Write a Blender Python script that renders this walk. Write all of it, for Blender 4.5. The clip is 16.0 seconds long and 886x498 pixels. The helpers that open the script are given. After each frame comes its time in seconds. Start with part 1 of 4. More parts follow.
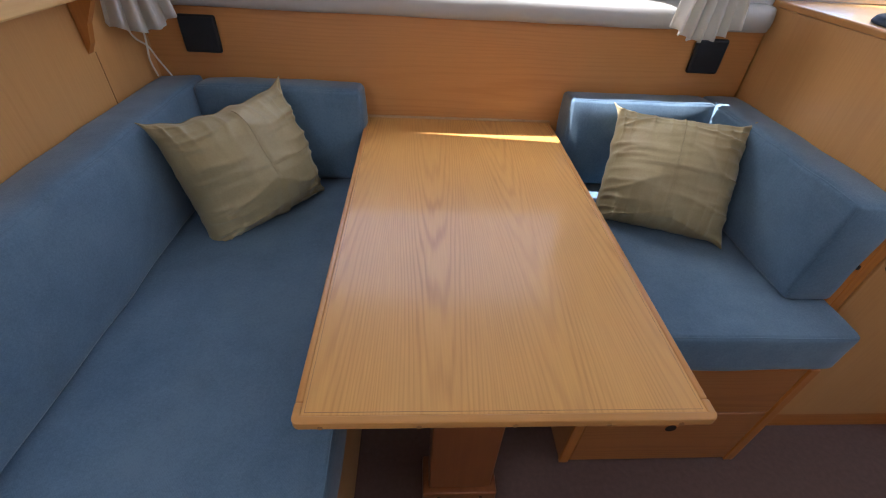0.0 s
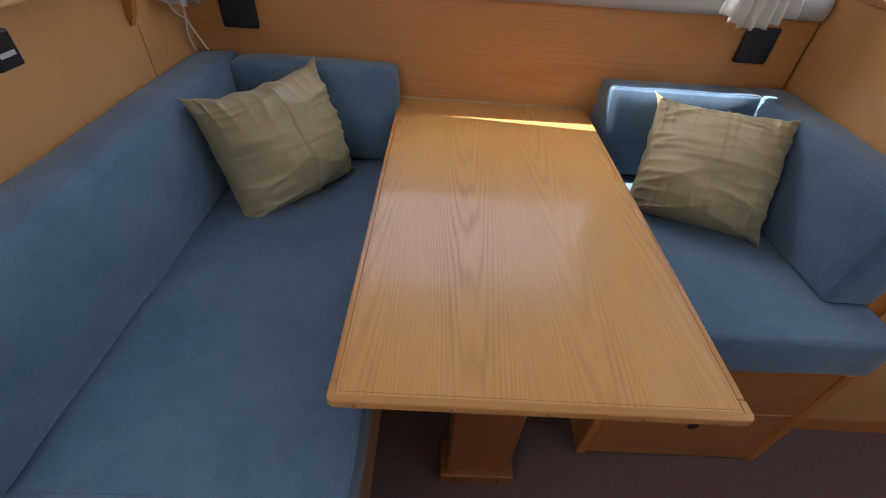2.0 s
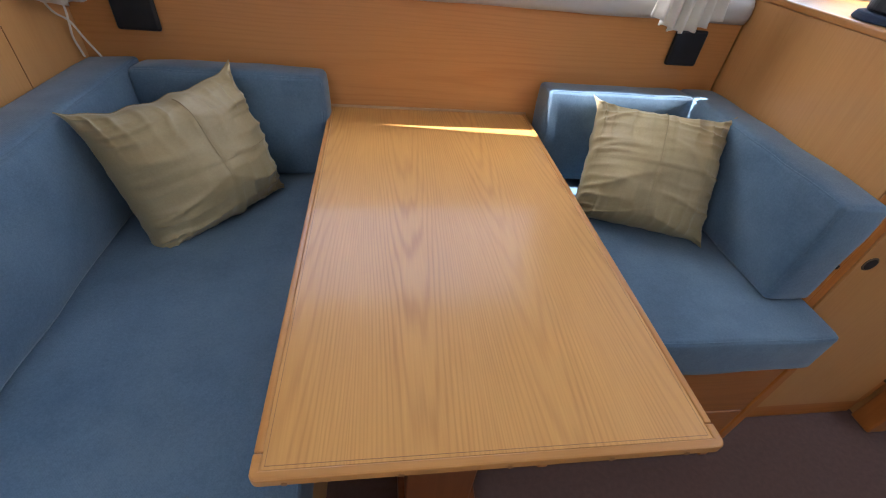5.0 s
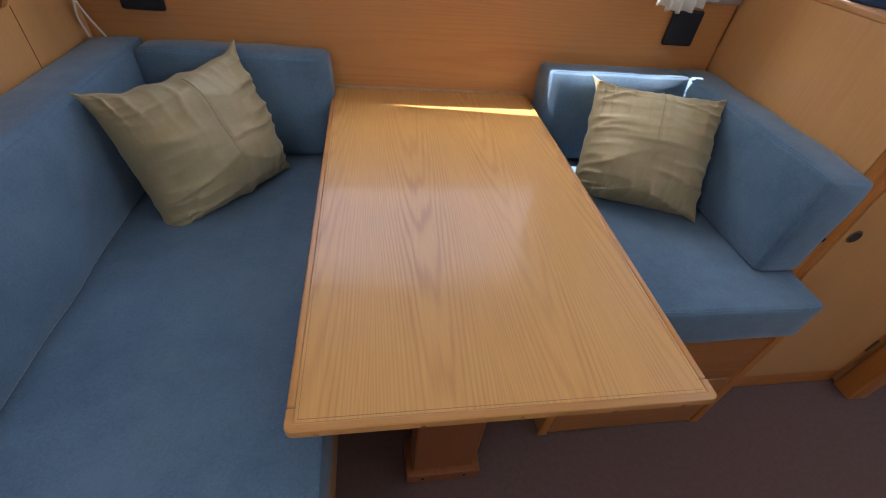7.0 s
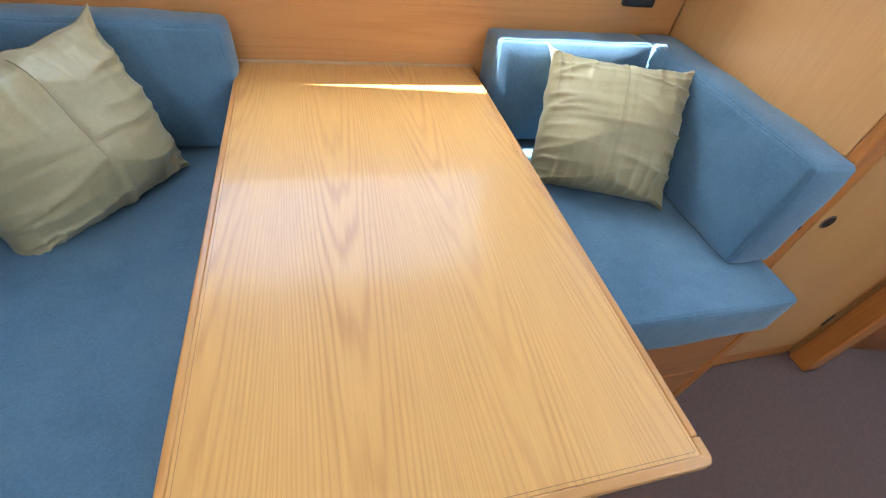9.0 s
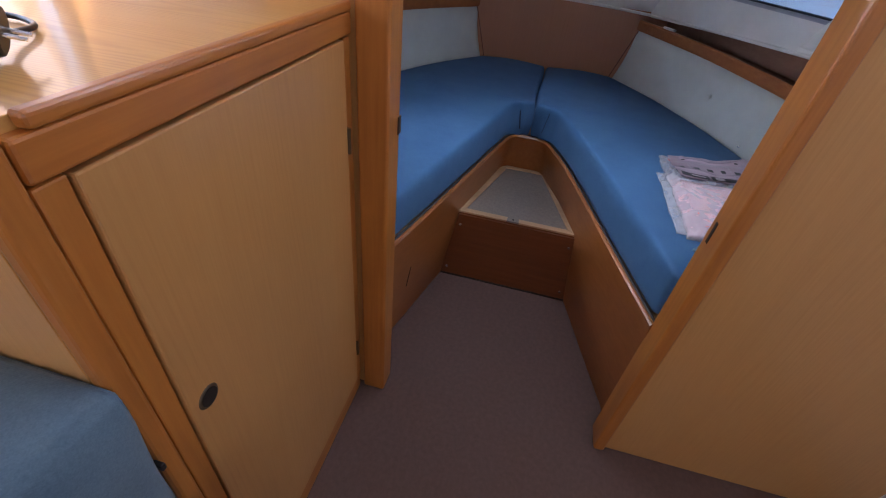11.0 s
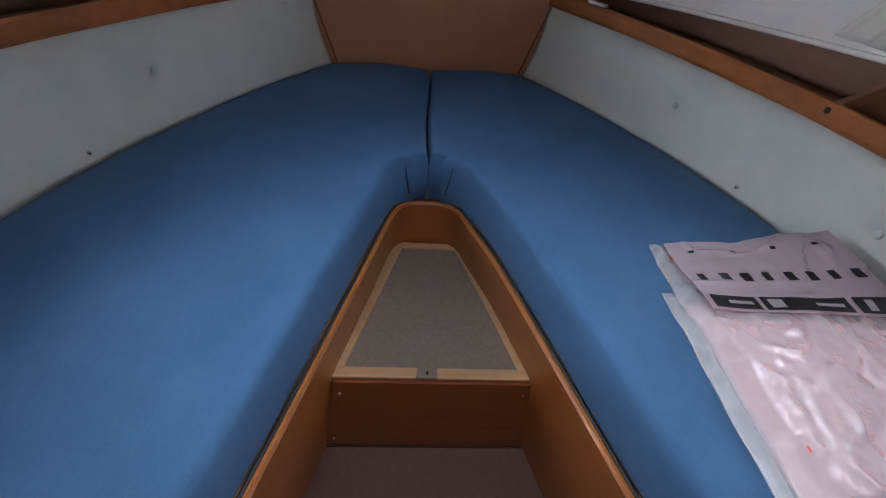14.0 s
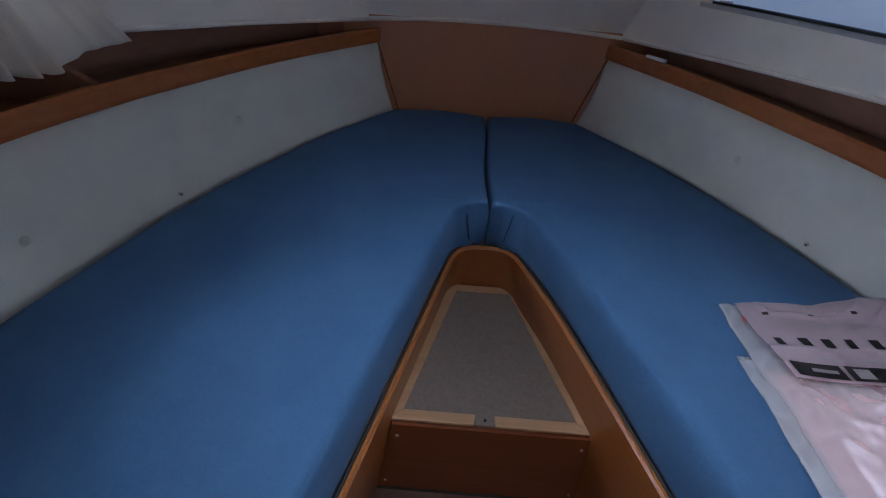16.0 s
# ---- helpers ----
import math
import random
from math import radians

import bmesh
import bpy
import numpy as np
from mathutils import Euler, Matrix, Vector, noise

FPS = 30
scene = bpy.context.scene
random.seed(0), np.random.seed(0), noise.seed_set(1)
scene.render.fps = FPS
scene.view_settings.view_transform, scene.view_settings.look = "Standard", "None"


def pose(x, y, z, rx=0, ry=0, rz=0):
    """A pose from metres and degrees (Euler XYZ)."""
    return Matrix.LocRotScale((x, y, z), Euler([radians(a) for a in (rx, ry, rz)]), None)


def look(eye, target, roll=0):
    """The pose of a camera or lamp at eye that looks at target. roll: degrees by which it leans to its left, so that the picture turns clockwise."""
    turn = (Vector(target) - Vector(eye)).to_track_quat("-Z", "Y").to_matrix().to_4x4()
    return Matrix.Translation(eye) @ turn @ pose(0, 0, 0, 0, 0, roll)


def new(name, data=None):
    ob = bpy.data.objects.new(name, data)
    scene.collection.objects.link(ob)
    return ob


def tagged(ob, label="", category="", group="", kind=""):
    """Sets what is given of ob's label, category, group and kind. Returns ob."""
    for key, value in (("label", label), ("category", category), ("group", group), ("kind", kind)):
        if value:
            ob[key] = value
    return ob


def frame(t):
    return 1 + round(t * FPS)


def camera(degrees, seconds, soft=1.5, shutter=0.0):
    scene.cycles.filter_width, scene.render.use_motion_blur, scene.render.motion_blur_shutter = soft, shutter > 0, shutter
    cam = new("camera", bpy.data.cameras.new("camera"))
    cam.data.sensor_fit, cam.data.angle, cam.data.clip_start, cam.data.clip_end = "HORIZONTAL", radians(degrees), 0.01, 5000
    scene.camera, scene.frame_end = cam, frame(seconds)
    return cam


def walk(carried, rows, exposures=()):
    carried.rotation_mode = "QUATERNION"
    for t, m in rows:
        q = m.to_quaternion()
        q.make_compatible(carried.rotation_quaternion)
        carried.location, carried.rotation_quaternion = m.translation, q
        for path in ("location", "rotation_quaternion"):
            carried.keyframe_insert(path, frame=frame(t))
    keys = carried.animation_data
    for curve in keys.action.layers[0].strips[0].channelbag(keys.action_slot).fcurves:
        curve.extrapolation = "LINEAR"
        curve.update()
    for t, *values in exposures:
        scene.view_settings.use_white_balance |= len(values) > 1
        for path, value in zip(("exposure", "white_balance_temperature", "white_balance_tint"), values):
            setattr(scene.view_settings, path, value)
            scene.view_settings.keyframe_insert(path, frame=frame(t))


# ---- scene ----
cam = camera(91.7, 16.0, soft=1.1)
PATH = [
    (0, (-0.138, -1.418, 1.421), (-0.013, 0.132, 0.163), 3.7),
    (0.5, (-0.144, -1.412, 1.412), (-0.024, 0.108, 0.117), 4.5),
    (1, (-0.163, -1.418, 1.411), (-0.05, 0.089, 0.102), 5.2),
    (1.5, (-0.19, -1.426, 1.415), (-0.125, 0.078, 0.098), 4.8),
    (2, (-0.171, -1.413, 1.418), (-0.121, 0.092, 0.101), 4.5),
    (2.5, (-0.126, -1.389, 1.41), (0.076, 0.127, 0.121), 6.9),
    (3, (-0.145, -1.38, 1.401), (0.098, 0.146, 0.13), 7.1),
    (3.5, (-0.144, -1.363, 1.387), (0.127, 0.164, 0.123), 6.9),
    (4, (-0.147, -1.354, 1.399), (0.137, 0.168, 0.133), 6.9),
    (4.2, (-0.136, -1.353, 1.408), (0.141, 0.168, 0.139), 6.3),
    (6.3, (-0.192, -1.271, 1.374), (0.107, 0.186, 0.037), 8.0),
    (6.5, (-0.18, -1.296, 1.379), (0.133, 0.155, 0.038), 6.9),
    (7, (-0.192, -1.362, 1.402), (0.124, 0.088, 0.061), 7.4),
    (7.5, (-0.2, -1.374, 1.408), (0.111, 0.082, 0.073), 8.0),
    (8, (-0.199, -1.366, 1.404), (0.118, 0.107, 0.089), 8.3),
    (8.5, (-0.186, -1.319, 1.38), (0.132, 0.12, 0.028), 8.6),
    (9, (-0.114, -1.178, 1.36), (0.378, 0.131, -0.071), 10.1),
    (9.5, (0.104, -1.14, 1.423), (0.885, 0.147, 0.106), 6.5),
    (9.8, (0.24, -1.138, 1.439), (1.198, 0.075, 0.169), 5.5),
    (10, (0.309, -1.111, 1.432), (1.389, 0.014, 0.18), 4.5),
    (10.2, (0.382, -1.073, 1.426), (1.619, -0.108, 0.186), 5.2),
    (12.3, (1.383, -1.034, 1.351), (2.889, -1.308, 0.063), 7.1),
    (12.5, (1.465, -1.03, 1.362), (2.978, -1.18, 0.063), 4.7),
    (13, (1.644, -1.015, 1.38), (3.159, -1.06, 0.076), 1.7),
    (13.5, (1.711, -0.989, 1.375), (3.224, -1.238, 0.091), 4.7),
    (14, (1.73, -1.023, 1.333), (3.227, -1.162, 0.014), 5.8),
    (14.5, (1.723, -0.962, 1.344), (3.195, -0.817, -0.003), 5.6),
    (15, (1.67, -0.911, 1.385), (3.155, -0.502, 0.109), 3.9),
    (15.5, (1.692, -0.922, 1.382), (3.226, -0.578, 0.146), 2.9),
    (16, (1.733, -0.935, 1.377), (3.319, -0.924, 0.159), 4.4),
]
EXPOSURES = [(0, 2.29, 5670, 16), (1.5, 2.36, 5670, 16), (2.5, 1.99, 5670, 16), (3.2, 2.19, 5670, 16), (4.2, 2.34, 5670, 16), (6.3, 2.69, 5570, 13), (6.5, 2.69, 5570, 13), (7, 2.34, 5670, 16),
             (8.3, 2.29, 5670, 16), (8.6, 2.95, 5550, 10), (9, 3.35, 5050, 2), (9.3, 3.00, 5350, 10), (9.5, 2.30, 5250, 16), (10, 1.85, 5450, 25), (12.3, 3.05, 5800, 16), (12.5, 2.65, 5800, 16),
             (13, 1.95, 5900, 21), (13.5, 1.60, 5950, 26), (14, 2.45, 6300, 18), (14.5, 3.55, 7900, 18), (15, 2.15, 6300, 19), (15.5, 1.50, 5900, 30), (16, 1.90, 5800, 20)]
walk(cam, [(t, look(eye, target, roll)) for t, eye, target, roll in PATH], EXPOSURES)

# ---- world, sun, window light ----
TO_SUN = Vector((-0.70, 0.25, 1.0)).normalized()
world = bpy.data.worlds.new("sky")
scene.world = world
world.use_nodes = True
wn = world.node_tree
sky = wn.nodes.new("ShaderNodeTexSky")
sky.sky_type = "NISHITA"
sky.sun_disc = False
sky.dust_density = 0.2
sky.sun_elevation = math.asin(TO_SUN.z)
sky.sun_rotation = math.atan2(TO_SUN.x, TO_SUN.y)
wn.links.new(sky.outputs[0], wn.nodes["Background"].inputs[0])
wn.nodes["Background"].inputs[1].default_value = 0.09
sun_data = bpy.data.lights.new("sun", "SUN")
sun_data.energy, sun_data.angle, sun_data.color = 4.0, radians(0.5), (1.0, 0.95, 0.86)
sun = new("sun", sun_data)
sun.matrix_world = look(TO_SUN * 20, (0, 0, 0))


def window_light(name, eye, target, width, height, watts, color, spread=180):
    data = bpy.data.lights.new(name, "AREA")
    data.spread = radians(spread)
    data.shape, data.size, data.size_y, data.energy, data.color = "RECTANGLE", width, height, watts, color
    ob = new(name, data)
    ob.matrix_world = look(eye, target)
    return ob


window_light("port_window_light", (-0.10, 0.045, 1.52), (-0.10, -1.0, 1.30), 1.30, 0.52, 0.55, (0.88, 0.94, 1.0))
window_light("small_port_window_light", (1.295, 0.045, 1.50), (1.295, -1.0, 1.05), 0.56, 0.42, 0.34, (0.92, 0.96, 1.0))
window_light("companionway_light", (-0.95, -1.72, 1.42), (1.0, -1.0, 0.9), 0.62, 0.95, 1.7, (0.98, 0.98, 1.0))
# added fill from forward, behind an assumed windscreen; brightens the long backrest
window_light("forward_fill_light", (1.62, -1.15, 1.975), (-0.6, -0.7, 0.7), 2.0, 0.22, 1.45, (0.94, 0.97, 1.0))
window_light("hatch_light", (2.05, -1.06, 1.75), (2.05, -1.06, 0.0), 0.46, 0.52, 0.38, (0.84, 0.94, 1.0), spread=93)
window_light("bow_port_light", (2.55, -0.02, 1.31), (2.35, -2.0, 0.80), 0.80, 0.14, 1.0, (0.86, 0.94, 1.0), spread=85)
window_light("bow_starboard_light", (2.45, -2.11, 1.31), (2.35, -0.8, 0.78), 0.60, 0.14, 0.62, (0.86, 0.94, 1.0), spread=110)

# ---- materials ----


def material(name):
    m = bpy.data.materials.new(name)
    m.use_nodes = True
    return m, m.node_tree, m.node_tree.nodes["Principled BSDF"]


def node(nt, kind, **inputs):
    n = nt.nodes.new(kind)
    for k, v in inputs.items():
        n.inputs[k.replace("_", " ")].default_value = v
    return n


def math_node(nt, op, a, b=None):
    n = nt.nodes.new("ShaderNodeMath")
    n.operation = op
    for i, v in enumerate((a, b)):
        if v is None:
            continue
        if isinstance(v, (int, float)):
            n.inputs[i].default_value = v
        else:
            nt.links.new(v, n.inputs[i])
    return n.outputs[0]


def ramp(nt, fac, stops):
    n = nt.nodes.new("ShaderNodeValToRGB")
    while len(n.color_ramp.elements) < len(stops):
        n.color_ramp.elements.new(0.5)
    for e, (p, c) in zip(n.color_ramp.elements, stops):
        e.position, e.color = p, (*c, 1)
    nt.links.new(fac, n.inputs[0])
    return n.outputs[0]


def mix(nt, fac, a, b, mode="MIX"):
    n = nt.nodes.new("ShaderNodeMix")
    n.data_type, n.blend_type = "RGBA", mode
    for sock, v in ((n.inputs[0], fac), (n.inputs[6], a), (n.inputs[7], b)):
        if isinstance(v, (int, float)):
            sock.default_value = v
        elif isinstance(v, tuple):
            sock.default_value = (*v, 1)
        else:
            nt.links.new(v, sock)
    return n.outputs[2]


def bump(nt, bsdf, height, strength, distance):
    n = node(nt, "ShaderNodeBump", Strength=strength, Distance=distance)
    nt.links.new(height, n.inputs["Height"])
    nt.links.new(n.outputs[0], bsdf.inputs["Normal"])


def noise_tex(nt, vec, scale, detail=3.0, rough=0.55):
    n = node(nt, "ShaderNodeTexNoise", Scale=scale, Detail=detail, Roughness=rough)
    nt.links.new(vec, n.inputs["Vector"])
    return n.outputs["Fac"]


def mapped(nt, scale=(1, 1, 1), rot=(0, 0, 0)):
    c = nt.nodes.new("ShaderNodeTexCoord")
    m = node(nt, "ShaderNodeMapping", Scale=scale, Rotation=rot)
    nt.links.new(c.outputs["Object"], m.inputs["Vector"])
    return m.outputs[0]


def veneer(name, along, across, light, dark, rough=0.32, leaf=0.19, coat=0.25, arches=1.0, figure=0.26, pitch=3.3):
    """Sliced oak veneer: nested arches in leaves side by side, fine pores along the grain."""
    m, nt, b = material(name)
    c = nt.nodes.new("ShaderNodeTexCoord")
    sep = nt.nodes.new("ShaderNodeSeparateXYZ")
    nt.links.new(c.outputs["Object"], sep.inputs[0])
    u, v = sep.outputs[across], sep.outputs[along]
    wob = math_node(nt, "MULTIPLY", math_node(nt, "SUBTRACT", noise_tex(nt, mapped(nt, (2.2, 2.2, 2.2)), 0.8, 1), 0.5), 0.03)
    cell = math_node(nt, "DIVIDE", math_node(nt, "ADD", u, wob), leaf)
    idx = math_node(nt, "FLOOR", cell)
    f = math_node(nt, "SUBTRACT", math_node(nt, "SUBTRACT", cell, idx), 0.5)
    f2 = math_node(nt, "MULTIPLY", f, f)
    shift = math_node(nt, "MULTIPLY", math_node(nt, "SINE", math_node(nt, "MULTIPLY", idx, 12.9)), 3.0)
    stretched = [5.0, 5.0, 5.0]
    stretched["XYZ".index(along)] = 0.55
    field = math_node(nt, "ADD", math_node(nt, "MULTIPLY", f2, 58.0), math_node(nt, "MULTIPLY", v, -7.0 * arches))
    drift = [2.4, 2.4, 2.4]
    drift["XYZ".index(along)] = 1.1
    field = math_node(nt, "ADD", math_node(nt, "ADD", field, shift), math_node(nt, "MULTIPLY", noise_tex(nt, mapped(nt, tuple(drift)), 1.0, 1), 5.0))
    uneven = [38.0, 38.0, 38.0]
    uneven["XYZ".index(along)] = 1.3
    field = math_node(nt, "ADD", field, math_node(nt, "MULTIPLY", noise_tex(nt, mapped(nt, tuple(uneven)), 1.0, 2), 2.2))
    rings = math_node(nt, "ADD", math_node(nt, "MULTIPLY", math_node(nt, "SINE", math_node(nt, "MULTIPLY", field, pitch)), 0.5), 0.5)
    strong = [9.0, 9.0, 9.0]
    strong["XYZ".index(along)] = 1.6
    depth = math_node(nt, "MULTIPLY", math_node(nt, "POWER", noise_tex(nt, mapped(nt, tuple(strong)), 1.0, 2), 1.6), 2.6)
    fine = [300.0, 300.0, 300.0]
    fine["XYZ".index(along)] = 9.0
    pores = noise_tex(nt, mapped(nt, tuple(fine)), 1.0, 2, 0.6)
    broad = noise_tex(nt, mapped(nt, tuple(stretched)), 0.9, 2)
    lines = math_node(nt, "MULTIPLY", math_node(nt, "POWER", rings, 2.6), depth)
    fac = math_node(nt, "ADD", math_node(nt, "MULTIPLY", lines, figure), math_node(nt, "MULTIPLY", pores, 0.42))
    fac = math_node(nt, "ADD", fac, math_node(nt, "MULTIPLY", broad, 0.34))
    col = ramp(nt, fac, ((0.20, light), (0.88, dark)))
    nt.links.new(col, b.inputs["Base Color"])
    smear = noise_tex(nt, mapped(nt, (1, 1, 1)), 6.0, 4)
    nt.links.new(math_node(nt, "ADD", math_node(nt, "MULTIPLY", smear, 0.16), rough - 0.08), b.inputs["Roughness"])
    b.inputs["Coat Weight"].default_value = coat
    b.inputs["Coat Roughness"].default_value = 0.11
    bump(nt, b, pores, 0.10, 0.0006)
    return m


def solid_wood(name, along, light, dark, rough=0.36):
    m, nt, b = material(name)
    st = [60.0, 60.0, 60.0]
    st["XYZ".index(along)] = 3.0
    grain = noise_tex(nt, mapped(nt, tuple(st)), 1.0, 4, 0.6)
    broad = noise_tex(nt, mapped(nt, (1, 1, 1)), 5.0, 3)
    fac = math_node(nt, "ADD", math_node(nt, "MULTIPLY", grain, 0.7), math_node(nt, "MULTIPLY", broad, 0.35))
    nt.links.new(ramp(nt, fac, ((0.3, light), (0.8, dark))), b.inputs["Base Color"])
    b.inputs["Roughness"].default_value = rough
    b.inputs["Coat Weight"].default_value = 0.3
    b.inputs["Coat Roughness"].default_value = 0.25
    bump(nt, b, grain, 0.12, 0.0008)
    return m


def cloth(name, base, worn, weave=900.0, rough=0.85, sheen=0.25, blot=7.0, crease=0.35):
    """Woven cover: thread relief, soft creases and faded blotches."""
    m, nt, b = material(name)
    thread = nt.nodes.new("ShaderNodeTexWave")
    thread.wave_type, thread.bands_direction = "BANDS", "DIAGONAL"
    thread.inputs["Scale"].default_value = weave / 6
    thread.inputs["Distortion"].default_value = 1.5
    vec = mapped(nt)
    nt.links.new(vec, thread.inputs["Vector"])
    blotch = noise_tex(nt, vec, blot, 5, 0.6)
    fine = noise_tex(nt, vec, 420.0, 2, 0.6)
    soft = noise_tex(nt, vec, 16.0, 3, 0.5)
    fleck = noise_tex(nt, vec, 170.0, 3, 0.65)
    fac = math_node(nt, "ADD", math_node(nt, "MULTIPLY", blotch, 0.55), math_node(nt, "MULTIPLY", math_node(nt, "ADD", fine, fleck), 0.27))
    nt.links.new(ramp(nt, fac, ((0.42, base), (0.66, worn))), b.inputs["Base Color"])
    b.inputs["Roughness"].default_value = rough
    b.inputs["Sheen Weight"].default_value = sheen
    b.inputs["Sheen Roughness"].default_value = 0.5
    h = math_node(nt, "ADD", math_node(nt, "MULTIPLY", thread.outputs["Fac"], 0.10), math_node(nt, "MULTIPLY", fine, 0.18))
    h = math_node(nt, "ADD", h, math_node(nt, "MULTIPLY", soft, crease * 6))
    bump(nt, b, h, 0.35, 0.0018)
    return m


def plain(name, color, rough=0.5, metal=0.0, vary=0.12, scale=14.0, relief=0.0, fine=200.0, coat=0.0):
    m, nt, b = material(name)
    n = noise_tex(nt, mapped(nt), scale, 5, 0.6)
    lo = tuple(c * (1 - vary) for c in color)
    hi = tuple(min(1, c * (1 + vary)) for c in color)
    nt.links.new(ramp(nt, n, ((0.3, lo), (0.7, hi))), b.inputs["Base Color"])
    b.inputs["Roughness"].default_value = rough
    b.inputs["Metallic"].default_value = metal
    b.inputs["Coat Weight"].default_value = coat
    if relief:
        bump(nt, b, noise_tex(nt, mapped(nt), fine, 3, 0.6), relief, 0.002)
    return m


OAK_L, OAK_D = (0.69, 0.372, 0.100), (0.47, 0.215, 0.050)
TABLE_WOOD = veneer("table_oak_veneer", "Y", "X", OAK_L, OAK_D, rough=0.42, leaf=0.20, coat=0.42, figure=0.26, pitch=5.2)
PANEL_WOOD = veneer("hull_panel_veneer", "X", "Z", (0.58, 0.268, 0.080), (0.44, 0.178, 0.046), leaf=0.27, arches=0.35, figure=0.16)
LOCKER_WOOD = veneer("locker_veneer", "Z", "Y", (0.65, 0.345, 0.118), (0.50, 0.235, 0.068), leaf=0.31, arches=0.4, figure=0.07)
DOOR_WOOD = veneer("locker_door_veneer", "Z", "X", (0.58, 0.30, 0.098), (0.45, 0.20, 0.056), leaf=0.30, arches=0.3, figure=0.08)
END_WOOD = veneer("bow_end_veneer", "Z", "Y", (0.50, 0.240, 0.130), (0.41, 0.185, 0.095), leaf=0.3, arches=0.25, figure=0.08)
TRIM_X = solid_wood("oak_trim_lengthwise", "X", (0.55, 0.200, 0.034), (0.35, 0.108, 0.016))
TRIM_Y = solid_wood("oak_trim_crosswise", "Y", (0.59, 0.288, 0.074), (0.41, 0.170, 0.037))
TRIM_Z = solid_wood("oak_trim_upright", "Z", (0.56, 0.215, 0.038), (0.36, 0.115, 0.018))
EDGE_X = solid_wood("table_front_edge", "X", (0.58, 0.290, 0.076), (0.40, 0.172, 0.038))
INLAY = plain("brown_glue_line", (0.30, 0.145, 0.05), 0.5)
SEAT_WOOD = veneer("seat_box_veneer", "X", "Z", (0.44, 0.175, 0.046), (0.32, 0.115, 0.027), leaf=0.25, arches=0.3)
PEDESTAL_WOOD = solid_wood("reddish_pedestal_oak", "Z", (0.30, 0.102, 0.028), (0.20, 0.060, 0.015))
FRONT_WOOD = solid_wood("bunk_front_veneer", "X", (0.39, 0.140, 0.033), (0.28, 0.088, 0.019))
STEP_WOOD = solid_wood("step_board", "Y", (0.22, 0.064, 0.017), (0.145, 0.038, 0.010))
RAIL_WOOD = solid_wood("reddish_rail_oak", "X", (0.43, 0.152, 0.041), (0.29, 0.086, 0.021))
SHELF_WOOD = solid_wood("shelf_lining", "X", (0.35, 0.18, 0.115), (0.26, 0.125, 0.08), rough=0.6)
PALE_WOOD = solid_wood("pale_batten", "Y", (0.56, 0.36, 0.19), (0.44, 0.255, 0.12), rough=0.5)
LIP_WOOD = solid_wood("yellow_shelf_lip", "Y", (0.66, 0.40, 0.14), (0.50, 0.27, 0.08), rough=0.45)
BLUE = cloth("blue_upholstery", (0.064, 0.120, 0.184), (0.116, 0.188, 0.260))
BED_BLUE = cloth("blue_berth_cover", (0.043, 0.124, 0.262), (0.058, 0.155, 0.305), sheen=0.03, crease=0.4)
NAVY = plain("dark_blue_seam", (0.012, 0.030, 0.075), 0.8)
PILLOW_BLUE = cloth("pale_blue_pillow_cover", (0.155, 0.275, 0.36), (0.21, 0.34, 0.425))
TAN_STITCH = plain("tan_stitching", (0.30, 0.24, 0.125), 0.7)
TAN = cloth("olive_tan_satin", (0.32, 0.255, 0.122), (0.385, 0.312, 0.160), rough=0.46, sheen=0.1, blot=10, crease=0.8)
CURTAIN = cloth("white_curtain_cotton", (0.80, 0.785, 0.74), (0.86, 0.845, 0.80), sheen=0.05, crease=0.3)
ct = CURTAIN.node_tree
through_cloth = ct.nodes.new("ShaderNodeBsdfTranslucent")
through_cloth.inputs["Color"].default_value = (0.90, 0.87, 0.79, 1)
blend = ct.nodes.new("ShaderNodeMixShader")
blend.inputs[0].default_value = 0.5
ct.links.new(ct.nodes["Principled BSDF"].outputs[0], blend.inputs[1])
ct.links.new(through_cloth.outputs[0], blend.inputs[2])
ct.links.new(blend.outputs[0], ct.nodes["Material Output"].inputs["Surface"])
CARPET = plain("grey_brown_carpet", (0.128, 0.075, 0.060), 0.97, vary=0.12, scale=60, relief=0.6, fine=520)
MAT = plain("grey_needle_felt", (0.235, 0.195, 0.160), 0.97, vary=0.12, scale=90, relief=0.7, fine=480)
# cream vinyl with shade put into its colour, to hold down sun on the roll
SHADED_LINER = plain("shaded_cream_vinyl_roll", (0.46, 0.44, 0.405), 0.45, vary=0.06, scale=5, relief=0.10, fine=300)
VINYL = plain("cream_vinyl_liner", (0.80, 0.775, 0.72), 0.42, vary=0.06, scale=5, relief=0.10, fine=300)
PAD = plain("off_white_padded_vinyl", (0.61, 0.64, 0.60), 0.48, vary=0.07, scale=6, relief=0.12, fine=260)
BLACK = plain("black_plastic", (0.012, 0.012, 0.014), 0.35, vary=0.3)
GRILLE = plain("black_grille_cloth", (0.010, 0.011, 0.015), 0.75, vary=0.4, relief=0.5, fine=500)
CHROME = plain("chrome", (0.75, 0.75, 0.76), 0.22, 1.0, vary=0.05)
BRASS = plain("dull_brass", (0.17, 0.125, 0.08), 0.45, 0.8, vary=0.2)
ALU = plain("grey_aluminium_frame", (0.50, 0.51, 0.53), 0.38, 0.9, vary=0.08)
DARK = plain("dark_recess", (0.02, 0.012, 0.008), 0.8)
RUBBER = plain("black_rubber_seal", (0.02, 0.02, 0.022), 0.6)
CORD_WHITE = plain("white_cord", (0.78, 0.74, 0.66), 0.6)
